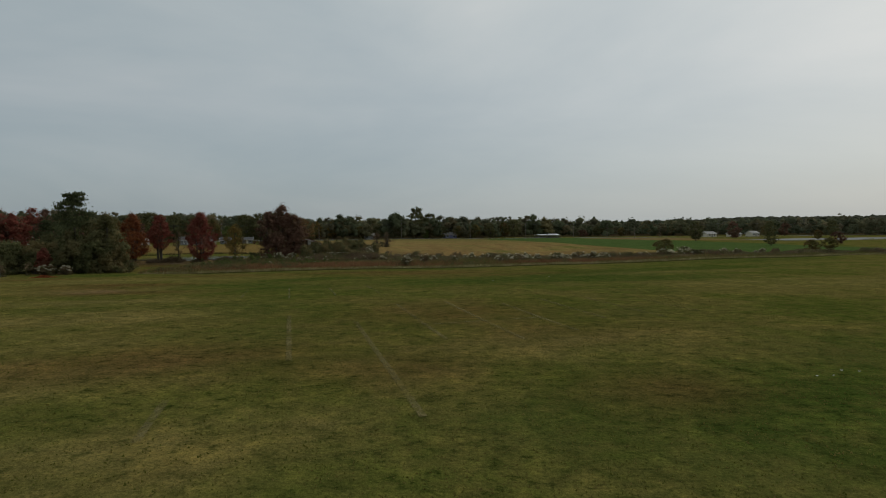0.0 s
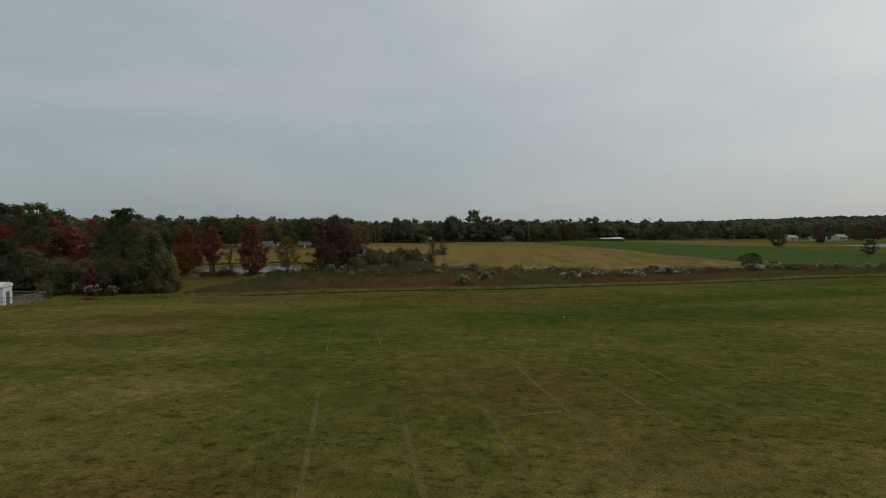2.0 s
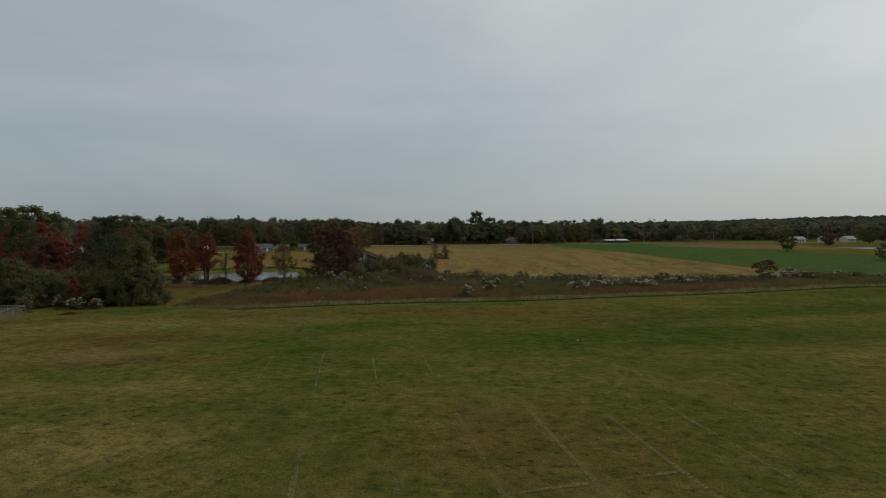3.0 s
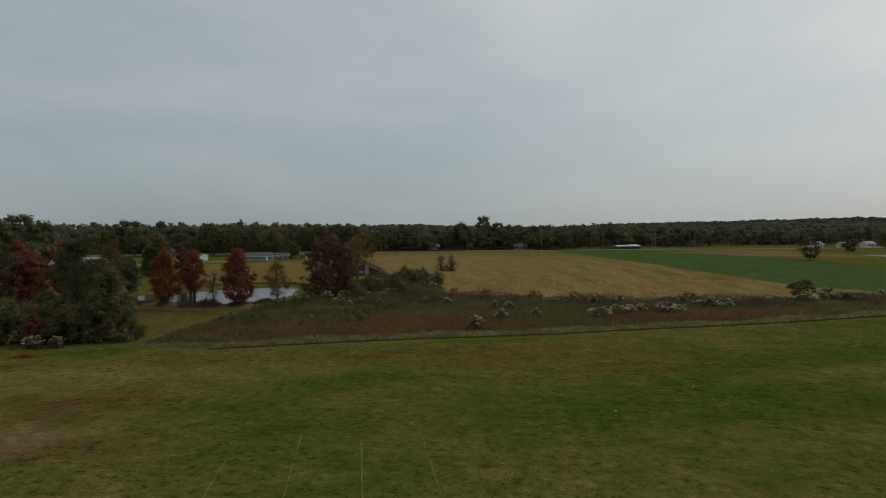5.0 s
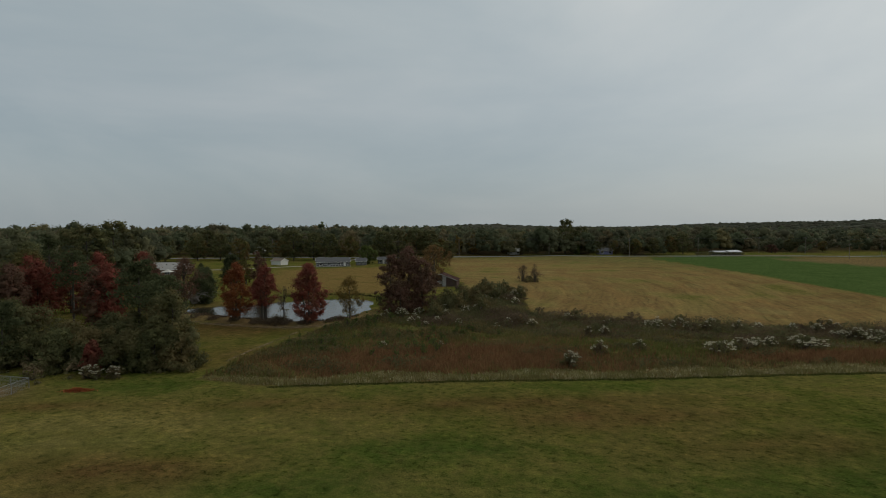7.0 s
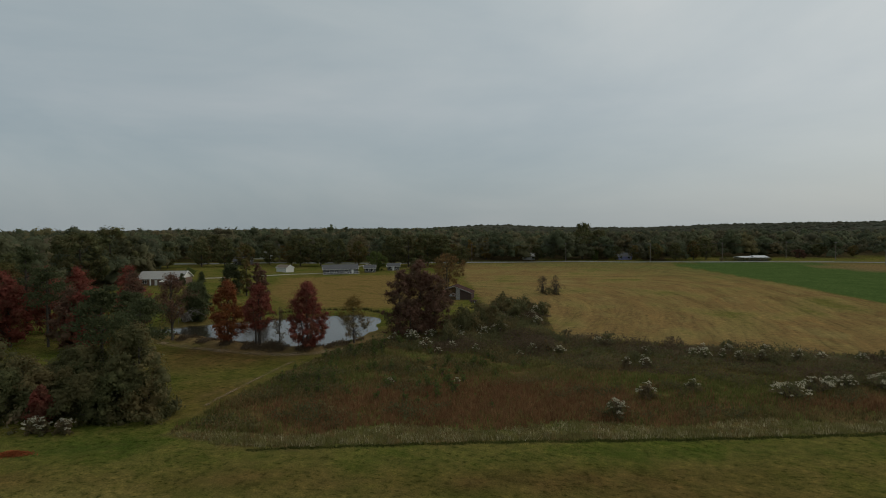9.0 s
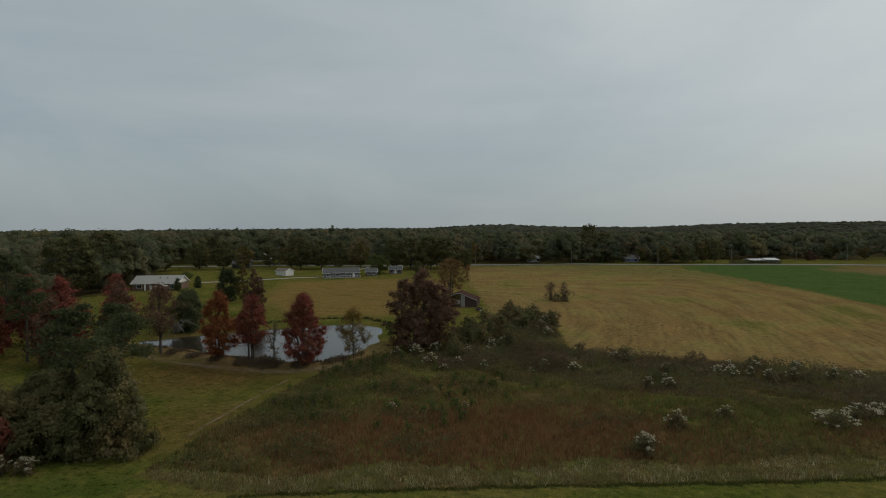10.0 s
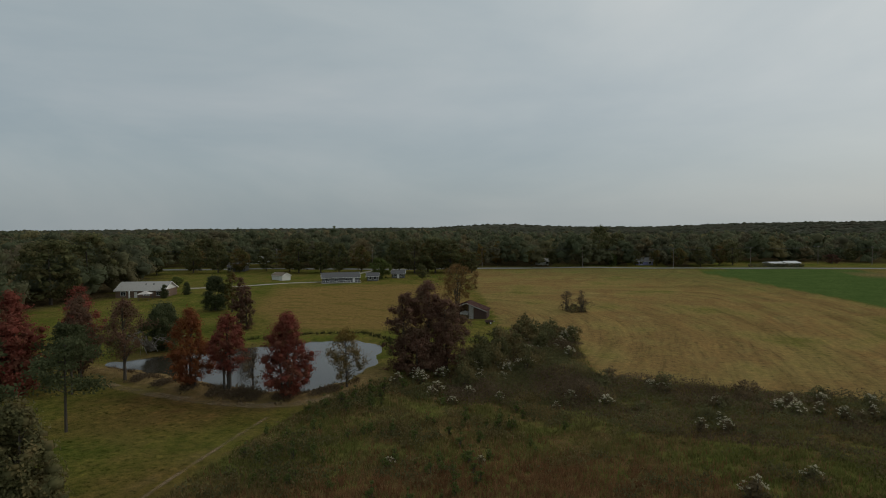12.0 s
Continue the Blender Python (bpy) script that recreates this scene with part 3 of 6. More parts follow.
def crown_cloud(rng, z0, z1, rad, shape, clumps, per, size, fill=0.45, cl=0.27):
    """Leaf places: uneven clumps that fill an envelope, with gaps between them."""
    u = rng.beta(1.1, 1.1, clumps)
    ang = rng.uniform(0, 2 * math.pi, clumps)
    lobe = 1 + 0.26 * np.sin(ang * 3 + rng.uniform(0, 6) + u * 4) + 0.14 * np.sin(ang * 5 + u * 9)
    r = rad * PROFILE[shape](u) * np.sqrt(rng.uniform(fill * fill, 1, clumps)) * lobe * (1 - cl * 0.6)
    cen = np.stack([r * np.cos(ang), r * np.sin(ang), z0 + (z1 - z0) * u], 1)
    cr = min(rad, (z1 - z0) * 0.55) * cl * rng.uniform(0.65, 1.35, clumps)
    d = rng.normal(size=(clumps, per, 3))
    d /= np.linalg.norm(d, axis=2)[..., None]
    d *= rng.uniform(0.25, 1.08, (clumps, per, 1)) ** 0.6
    P = cen[:, None, :] + d * cr[:, None, None] * np.array([1, 1, 0.75])
    P = P.reshape(-1, 3) + rng.normal(0, 1, (clumps * per, 3)) * min(0.26, rad * 0.07)
    # bays and holes: the outline wanders and some leaves are missing
    ph, k = rng.uniform(0, 6.28, 6), 2.6 / max(rad, 0.5)
    wave = np.sin(k * P[:, 0] * 1.3 + ph[0]) * np.sin(k * P[:, 1] * 1.3 + ph[1]) + np.sin(k * P[:, 2] * 1.1 + ph[2]) * np.sin(k * (P[:, 0] - P[:, 1]) + ph[3])
    N = d.reshape(-1, 3) + 0.5 * np.repeat(cen - np.array([0, 0, z0 + 0.4 * (z1 - z0)]), per, 0) / rad
    P[:, :2] *= (1 + 0.17 * wave)[:, None]
    hole = np.sin(2.6 * k * P[:, 0] + ph[4]) * np.sin(2.3 * k * P[:, 1] + ph[5]) * np.sin(2.1 * k * P[:, 2] + ph[0])
    keep = hole > -0.36 - 0.3 * rng.uniform(0, 1, len(P))
    P, N = P[keep], N[keep]
    P[:, 2] = np.maximum(P[:, 2], 0.05)
    swing = np.sin(k * cen[:, 0] * 1.3 + ph[0]) * np.sin(k * cen[:, 1] * 1.3 + ph[1]) + np.sin(k * cen[:, 2] * 1.1 + ph[2]) * np.sin(k * (cen[:, 0] - cen[:, 1]) + ph[3])
    mid = cen * np.stack([1 + 0.17 * swing, 1 + 0.17 * swing, np.ones(clumps)], 1)
    return P, size * rng.uniform(0.55, 1.35, len(P)), cen, N, mid, cr


def lumps(rng, C, R, squash=0.8, sides=6, rings=3, rough=0.16):
    """Uneven rounded clumps of foliage at the places C with the radii R, in triangles."""
    n = len(C)
    va, fa = [(0.0, 0.0, 1.0)], []
    for i in range(1, rings + 1):
        w = math.pi * (0.12 + 0.62 * i / rings)
        for j in range(sides):
            a = 2 * math.pi * (j + 0.5 * (i % 2)) / sides
            va.append((math.sin(w) * math.cos(a), math.sin(w) * math.sin(a), math.cos(w)))
    for j in range(sides):
        j2 = (j + 1) % sides
        fa.append((0, 1 + j, 1 + j2))
        for i in range(rings - 1):
            p, q = 1 + i * sides, 1 + (i + 1) * sides
            fa += [(p + j, q + j, q + j2), (p + j, q + j2, p + j2)]
    va, fa = np.array(va), np.array(fa)
    turn = rng.uniform(0, 6.28, n)
    c, s = np.cos(turn)[:, None], np.sin(turn)[:, None]
    shape = np.stack([c * va[:, 0] - s * va[:, 1], s * va[:, 0] + c * va[:, 1], np.repeat(va[None, :, 2] * squash, n, 0)], 2)
    shape = shape * (1 + rng.normal(0, rough, shape.shape[:2]))[..., None] * np.asarray(R)[:, None, None]
    V = (C[:, None, :] + shape).reshape(-1, 3)
    return V, (fa[None] + (np.arange(n) * len(va))[:, None, None]).reshape(-1, 3)


def halves(F):
    """Quads cut into triangles."""
    return np.concatenate([F[:, [0, 1, 2]], F[:, [0, 2, 3]]])


def leafy(rng, P, S, N, mid, rad, core):
    """Leaf sprays over the clumps' shaded cores; core: the cores' share of the clumps' size, 0 for an open crown."""
    V, F = leaves(rng, P, S, 0.0, N)
    F = halves(F)
    if core:
        W, G = lumps(rng, mid, rad * core, 0.75, 6, 2, 0.25)
        W[:, 2] = np.maximum(W[:, 2], 0.03)
        V, F = np.concatenate([V, W]), np.concatenate([F, G + len(V)])
    return V, F


def trunk_mesh(rng, h, r, cen, limbs, lean=0.03, stems=0):
    verts, faces = [], []
    off = rng.uniform(-1, 1, 2) * lean * h
    axis = [(off[0] * t * t, off[1] * t * t, h * t) for t in (-0.03, 0.0, 0.15, 0.4, 0.7, 1.0)]
    tube(verts, faces, axis, [r * 1.6, r * 1.25, r, r * 0.8, r * 0.5, r * 0.12], 8)
    for c in cen[rng.permutation(len(cen))[:limbs]]:
        t = float(np.clip(c[2] / h - rng.uniform(0.12, 0.28), 0.12, 0.92))
        p = np.array([off[0] * t * t, off[1] * t * t, h * t])
        q = p + (c - p) * 0.5 + np.array([0, 0, 0.06 * h * rng.uniform(0, 1)])
        k = r * (0.42 - 0.25 * t)
        tube(verts, faces, [p, q, c], [k, k * 0.6, k * 0.15], 5)
    for k in range(stems):
        a = 6.28 * (k + rng.uniform(0, 0.6)) / stems
        w, e = rng.uniform(0.3, 0.8), rng.uniform(0.10, 0.19) * h
        tube(verts, faces, [(w * math.cos(a), w * math.sin(a), -0.2), (0.5 * e * math.cos(a), 0.5 * e * math.sin(a), 0.35 * h), (e * math.cos(a), e * math.sin(a), 0.8 * h)], [r * 0.8, r * 0.6, r * 0.1], 6)
    return mesh_from("trunk", verts, faces, BARK, True)


SEED = [10]


def make_tree(label, kind, h, rad, leaf, x=0.0, y=0.0, low=0.12, clumps=60, per=90, size=0.34, limbs=14, thick=0.018, fill=0.45, cl=0.27, category="tree", name="tree", group="", stems=0, core=0.5):
    """One tree: a tapered trunk with limbs, and a crown of leaf sprays."""
    SEED[0] += 1
    rng = np.random.default_rng(SEED[0])
    root = tagged(new(name), label, category, group)
    P, S, cen, N, mid, cr = crown_cloud(rng, h * low, h, rad, kind, clumps * 2, int(per * 0.66), size * 0.85, fill, cl * 0.70)
    V, F = leafy(rng, P, S, N, mid, cr, core)
    t = new("trunk", trunk_mesh(rng, h * 0.93, h * thick, cen, limbs, 0.03, stems))
    c = new("crown", mesh_from("crown", V, F, LEAF[leaf], True))
    t.parent = c.parent = root
    root.location = (x, y, hz(x, y) - 0.05)
    root.rotation_euler = (0, 0, rng.uniform(0, 6.28))
    return root


def make_pine(label, h, rad, x, y, low=0.5, tiers=9, leaf="pine"):
    """A pine: bare straight trunk, then flat plates of needles on level limbs."""
    SEED[0] += 1
    rng = np.random.default_rng(SEED[0])
    root = tagged(new("pine_tree"), label, "tree", "pines")
    verts, faces, P, S = [], [], [], []
    tube(verts, faces, [(0, 0, -0.2), (0.05, 0, h * 0.4), (0.1, 0.05, h * 0.75), (0.1, 0.1, h * 0.98)], [h * 0.016, h * 0.013, h * 0.009, h * 0.002], 8)
    for k in range(tiers):
        z = h * (low + (0.98 - low) * k / (tiers - 1))
        for _ in range(int(rng.integers(2, 5))):
            a = rng.uniform(0, 6.28)
            l = rad * rng.uniform(0.5, 1.0) * (1.05 - 0.75 * (k / tiers) ** 1.5)
            e = np.array([l * math.cos(a), l * math.sin(a), z + l * rng.uniform(0.05, 0.3)])
            tube(verts, faces, [(0.08, 0.03, z), tuple(e)], [h * 0.005, h * 0.0015], 4)
            d = rng.normal(size=(150, 3)) * np.array([l * 0.26, l * 0.26, l * 0.11])
            P.append(e * np.array([0.8, 0.8, 1]) + d)
            S.append(rng.uniform(0.16, 0.42, 150))
    top = rng.normal(size=(500, 3)) * np.array([rad * 0.20, rad * 0.20, h * 0.038]) + np.array([0.1, 0.08, h * 0.92])
    P.append(top)
    S.append(rng.uniform(0.16, 0.4, 500))
    V, F = leaves(rng, np.concatenate(P), np.concatenate(S))
    t, c = new("trunk", mesh_from("trunk", verts, faces, BARK, True)), new("crown", mesh_from("crown", V, F, LEAF[leaf]))
    t.parent = c.parent = root
    root.location = (x, y, hz(x, y) - 0.05)
    return root


# the pond's trees
make_tree("orange-red pyramidal tree on the grassy pond bank", "oval", 11.9, 3.8, "orange", -79.0, 141.6, 0.07, 80, 165, 0.21, 22, stems=3)
make_tree("red pyramidal tree with bare lower trunks by the pond", "oval", 11.6, 3.5, "red", -71.8, 141.3, 0.28, 62, 165, 0.21, 26, stems=4)
make_tree("tall brick-red pyramidal tree at the pond's edge", "oval", 12.0, 4.3, "red", -61.4, 141.1, 0.06, 95, 175, 0.21, 24, stems=3)
make_tree("thin yellow-brown young tree at the pond's edge", "oval", 8.8, 3.6, "yellow", -55.3, 147.9, 0.12, 44, 84, 0.24, 30, fill=0.3, core=0)
make_tree("half-bare grey-purple sapling between red trees", "oval", 7.5, 2.2, "brush", -66.7, 140.2, 0.08, 26, 34, 0.22, 34, fill=0.2, core=0)
for x, y, h, r, leaf, lab in (
    (-112, 138.5, 14.2, 4.8, "red", "broad dark-red tree in the belt beside the pond"),
    (-109.5, 149, 14.0, 4.2, "red", "rounded red tree beyond the pond's end"),
    (-100.5, 141, 13.4, 3.8, "maroon", "dull red tree with thinning crown beside the pond"),
    (-92.5, 142.3, 13.2, 3.9, "maroon", "half-bare reddish tree at the pond's end"),
    (-124, 142, 14.0, 5.0, "red", "dark-red tree among green trees"),
    (-138, 150, 13.5, 5.0, "maroon", "maroon tree among green trees"),
    (-69.4, 96.6, 4.4, 1.4, "red", "small red tree at the field corner"),
):
    thin = "half-bare" in lab
    make_tree(lab, "oval", h, r, leaf, x, y, 0.3 if thin else 0.08, 58 if thin else 65, 84 if thin else 110, 0.27, 48 if thin else 24, core=0 if thin else 0.5)
# dark clump between pond and barn
make_tree("dark maroon tree with an open crown near the pond", "column", 13.6, 3.5, "maroon", -50.9, 161.6, 0.03, 60, 140, 0.25, 18)
make_tree("tall dark maroon-brown tree near the pond", "oval", 15.6, 4.9, "maroon", -47.4, 164.5, 0.03, 85, 150, 0.25, 18)
make_tree("dark brown-green rounded tree near the old barn", "round", 12.4, 4.5, "maroon", -44.0, 164.5, 0.03, 80, 150, 0.25, 16)
make_tree("low dark tree at the foot of a clump", "bush", 7.6, 5.0, "maroon", -48.0, 160, 0.02, 50, 110, 0.3, 10)
make_tree("rust-brown spreading tree behind the old barn", "spread", 12.8, 7.4, "rust", -61.5, 238, 0.22, 62, 84, 0.34, 46, fill=0.3, stems=4, core=0.3)
# conifers and trees on the lawn beyond the pond
make_tree("dark green juniper on the pond's far bank", "column", 9.0, 4.4, "pine", -103.4, 162.5, 0.0, 120, 130, 0.3, 6, fill=0.2)
make_tree("dark green juniper on the lawn beyond the pond", "column", 10.0, 4.4, "pine", -128.5, 209.5, 0.02, 90, 110, 0.36, 6)
make_tree("reddish-green columnar tree on the lawn", "column", 12.0, 2.6, "olive", -121.5, 208, 0.04, 45, 80, 0.36, 8)
make_tree("slim dark maroon tree on the pond's far bank", "column", 12.5, 2.2, "maroon", -104.6, 189, 0.03, 45, 80, 0.34, 8)
make_tree("slim dark brown tree on the pond's far bank", "column", 10.8, 2.5, "maroon", -101.5, 187, 0.03, 40, 80, 0.34, 10)
make_tree("twiggy vase-shaped bush standing alone in the hay field", "spread", 5.6, 2.9, "twig", -27.6, 232, 0.04, 26, 60, 0.20, 90, fill=0.15, cl=0.34, stems=7, core=0)
make_tree("twiggy brown bush standing alone in the hay field", "spread", 5.9, 2.6, "twig", -23.4, 230.6, 0.04, 26, 60, 0.20, 90, fill=0.15, cl=0.34, stems=7, core=0)
make_tree("low brown scrub at the foot of field bushes", "bush", 1.9, 2.6, "shrub", -25.4, 230.2, 0.02, 20, 60, 0.22, 10, name="scrub", category="shrub")

# the belt along the mown field's far corner
for x, y, h, r, kind, leaf, lab in (
    (-62.1, 102.8, 10.4, 4.0, "oval", "belt", "rounded brown-green tree at the field corner"),
    (-65.9, 104.3, 9.2, 3.8, "oval", "belt", "tall brown-green tree at the field corner"),
    (-69.4, 103.6, 7.6, 3.8, "oval", "dark", "large dark green tree at the field corner"),
    (-64.0, 101.6, 6.4, 4.2, "bush", "dark", "low spreading dark tree at the field corner"),
    (-71.5, 101.4, 5.4, 3.4, "bush", "belt", "low brown-green bushy tree at the field corner"),
    (-74.0, 104.1, 6.6, 3.8, "oval", "belt", "brown-green tree beside the fence corner"),
    (-80.2, 102.7, 5.4, 4.6, "spread", "belt", "low dark green tree in the belt behind the fence"),
    (-78.8, 110.0, 5.6, 3.4, "round", "dark", "dark tree in the belt behind the fence"),
    (-88.2, 102.8, 7.4, 4.6, "spread", "belt", "low brown-green tree in the belt behind the fence"),
    (-97.9, 107.3, 8.0, 4.6, "round", "dark", "dark green tree in the belt"),
    (-90.7, 96.7, 8.4, 4.2, "oval", "bright", "light green tree behind the chain-link fence"),
    (-101.9, 97.9, 11.5, 5.6, "round", "dark", "dark green tree behind the fence"),
    (-75.6, 97.2, 5.2, 3.2, "bush", "dark", "low dark green tree beside the fence corner"),
    (-72.4, 98.9, 5.6, 3.0, "bush", "belt", "low brown-green tree at the belt's foot"),
    (-66.0, 99.2, 5.4, 3.3, "bush", "dark", "low dark green tree at the belt's foot"),
    (-60.3, 102.4, 5.0, 3.0, "bush", "belt", "low brown-green tree at the mown corner"),
    (-82.6, 97.4, 5.2, 3.6, "bush", "dark", "low dark green tree behind the fence"),
):
    make_tree(lab, kind, h, r, leaf, x, y, 0.02, 48, 124, 0.28, 26, fill=0.42, cl=0.34)
for x, y, h, r, kind, leaf, lab in (
    (-101, 131, 12.5, 4.4, "oval", "red", "dark-red tree inside the tree belt"),
    (-119, 124, 12.5, 5.0, "oval", "maroon", "maroon tree inside the tree belt"),
    (-126, 116, 13.5, 6.0, "round", "dark", "tall green tree inside the tree belt"),
    (-107.1, 88.9, 12.0, 5.4, "round", "bright", "light green tree at the field's edge"),
    (-122.5, 97.4, 15.0, 6.5, "round", "dark", "tall dark green tree at the belt's end"),
    (-133, 126, 14.0, 5.6, "round", "olive", "brown-green tree in the tree belt"),
    (-104, 130, 11.5, 4.2, "oval", "maroon", "maroon tree on the pasture side of the belt"),
    (-118, 129, 13.0, 4.8, "oval", "red", "brick-red tree on the pasture side of the belt"),
    (-129, 136, 13.5, 5.0, "oval", "red", "dull red tree on the pasture side of the belt"),
    (-142, 112, 16.0, 6.6, "round", "dark", "tall dark green tree at the wood's edge"),
    (-150, 135, 15.0, 6.4, "round", "dark", "dark green tree at the wood's edge"),
    (-146, 150, 14.0, 6.0, "round", "olive", "brown-green tree at the wood's edge"),
    (-160, 160, 15.5, 6.6, "round", "dark", "dark tree at the wood's edge beyond the lawn"),
):
    make_tree(lab, kind, h, r, leaf, x, y, 0.05, 56, 84, 0.42, 12, fill=0.3, cl=0.34)
make_pine("tall pine standing over the field corner trees", 14.4, 3.8, -68.9, 104.1, 0.60, 7)
make_pine("tall pine with a bare trunk beside the tree belt", 11.0, 4.4, -80.8, 122.2, 0.45, 7)
make_pine("dark pine standing over the tree belt", 15.0, 4.0, -111, 131, 0.55)
make_pine("pine with flat plates of needles in the belt", 10.5, 4.6, -94.5, 134.5, 0.5, 7)
make_pine("pine with a thin top in the belt", 18.5, 4.0, -128, 140, 0.55)
make_pine("small pine behind the fence", 9.0, 3.2, -83.8, 95.6, 0.3)


def make_deadfall(x, y):
    """A grey fallen tree: bare limbs only."""
    rng = np.random.default_rng(77)
    verts, faces = [], []
    for _ in range(34):
        a, l = rng.uniform(0, 6.28), rng.uniform(3.2, 7.4)
        p = (rng.uniform(-0.6, 0.6), rng.uniform(-0.6, 0.6), 0.3)
        q = (l * 0.5 * math.cos(a), l * 0.5 * math.sin(a), rng.uniform(1.4, 4.2))
        e = (l * math.cos(a + 0.3), l * math.sin(a + 0.3), rng.uniform(0.2, 3.4))
        tube(verts, faces, [p, q, e], [0.15, 0.10, 0.03], 5)
        b = tuple(0.5 * (m + n) for m, n in zip(q, e))
        tube(verts, faces, [q, (b[0] + 0.5, b[1] - 0.7, b[2] + 0.9), (b[0] + 1.0, b[1] - 1.2, b[2] + 1.2)], [0.07, 0.05, 0.015], 4)
    ob = new("fallen_tree", mesh_from("fallen_tree", verts, faces, DEADWOOD, True))
    ob.location = (x, y, hz(x, y))
    return tagged(ob, "bleached grey fallen tree with bare limbs at the water", "dead tree")


make_deadfall(-104.0, 159.6)


# ---- woods, one mass each ----
def tree_mass(name, label, px, py, h, rad, k, per, size, leaf, seed, share=0.36, sides=6, rings=3):
    """Many far trees in one mesh: clumps heaped into domed, spired or leaning crowns, with sprays round them, each tree with its own tint."""
    rng = np.random.default_rng(seed)
    n = len(px)
    pine = rng.uniform(size=n) < 0.08
    h, rad = np.where(pine, h * 1.06, h), np.where(pine, rad * 0.62, rad)
    up = rng.uniform(0.0, 1.0, (n, k)) ** 0.75
    ang = rng.uniform(0, 6.28, (n, k))
    girth = np.where(pine[:, None], 1.0 - 0.85 * up, np.sqrt(np.clip(1.0 - up ** 2.4, 0.0, 1)))
    r = rad[:, None] * girth * rng.uniform(0.40, 0.86, (n, k))
    foot = height(px, py)
    cen = np.stack([px[:, None] + r * np.cos(ang), py[:, None] + r * np.sin(ang), foot[:, None] + h[:, None] * (0.16 + 0.74 * up)], 2)
    size_k = (rad * share)[:, None] * rng.uniform(0.7, 1.35, (n, k)) * (1.12 - 0.35 * up)
    V, F = lumps(rng, cen.reshape(-1, 3), size_k.ravel() * (0.62 if per else 1.0), 0.82, sides, rings, 0.22)
    tone = rng.uniform(0, 1, n)
    tint = np.repeat(tone, k * (1 + sides * rings))
    if per:
        d = rng.normal(size=(n, k, per, 3))
        d[..., 2] = np.abs(d[..., 2]) * 1.1 - 0.2
        d /= np.linalg.norm(d, axis=3)[..., None]
        P = cen[:, :, None, :] + d * size_k[:, :, None, None] * rng.uniform(0.60, 1.0, (n, k, per, 1)) * np.array([1, 1, 0.85])
        S = size * rng.uniform(0.6, 1.3, (n, k, per)) * (rad / 5)[:, None, None]
        W, G = leaves(rng, P.reshape(-1, 3), S.ravel(), 0.0, d.reshape(-1, 3))
        F, V = np.concatenate([F, halves(G) + len(V)]), np.concatenate([V, W])
        tint = np.concatenate([tint, np.repeat(tone, k * per * 4)])
    me = mesh_from(name, V, F, LEAF[leaf], True)
    col = np.stack([tint, tint, tint, np.ones_like(tint)], 1).astype(np.float32)
    me.attributes.new("tint", "FLOAT_COLOR", "POINT").data.foreach_set("color", col.ravel())
    return tagged(new(name, me), label, "woods", kind="stuff")


rng = np.random.default_rng(5)
gx, gy = np.meshgrid(np.arange(-780, 860, 9.8), np.arange(60, 860, 9.8))
gx, gy = (gx + rng.uniform(-4.4, 4.4, gx.shape)).ravel(), (gy + rng.uniform(-4.4, 4.4, gy.shape)).ravel()
ok = in_wood(gx, gy) & (gx > -1.5 * gy + 40) & (gx < 0.95 * gy + 60) & (np.hypot(gx, gy) < 900)
gx, gy = gx[ok], gy[ok]
ok = (np.hypot(gx + 17, gy - 70) < 470) | (rng.uniform(size=len(gx)) < 0.62)
gx, gy = gx[ok], gy[ok]
front = ~(in_wood(gx, gy - 20) & in_wood(gx + 14, gy - 14))
hh = 8.0 + 10.5 * rng.beta(2.2, 2.0, len(gx)) + np.where(gx < -170, 3.0, 0.0) + 2.4 * np.sin(gx * 0.031) * np.sin(gy * 0.043)
rr = rng.uniform(3.8, 8.2, len(gx)) * (0.75 + 0.025 * hh)
near = np.hypot(gx + 17, gy - 70) < 470
tree_mass("woodland_edge", "dark mixed autumn woods along the fields", gx[front], gy[front], hh[front], rr[front], 18, 50, 0.48, "forest", 1, 0.40, 5, 2)
sel = ~front & near
tree_mass("woodland", "dark mixed autumn woods behind the road", gx[sel], gy[sel], hh[sel], rr[sel], 8, 26, 0.62, "forest", 2, 0.50, 5, 2)
sel = ~front & ~near
tree_mass("far_woodland", "dark wooded land towards the horizon", gx[sel], gy[sel], hh[sel], rr[sel] * 1.15, 4, 3, 1.4, "forest", 3, 0.62, 5, 2)


def far_treetops(r0, r1, count, seed):
    """The closed canopy of far woods, low rounded tops out to the horizon."""
    rng = np.random.default_rng(seed)
    a = rng.uniform(-66, 54, count) * math.pi / 180
    r = r0 * (r1 / r0) ** rng.uniform(0, 1, count)
    x, y = r * np.sin(a), r * np.cos(a)
    swell = 2.0 * np.sin(x * 0.017 + 1.3 * np.sin(y * 0.008)) * np.sin(y * 0.013) + rng.normal(0, 0.9, count)
    wide = 5.2 * (r / r0) ** 0.85 * rng.uniform(0.7, 1.4, count)
    V, F = lumps(rng, np.stack([x, y, height(x, y) + 9.7 + swell - 0.22 * (wide - 5)], 1), wide, 0.46, 6, 2, 0.12)
    me = mesh_from("far_treetops", V, F, LEAF["canopy"], True)
    return tagged(new("far_treetops", me), "far dark treetops under the grey sky", "woods", kind="stuff")


far_treetops(770, 4600, 9000, 8)


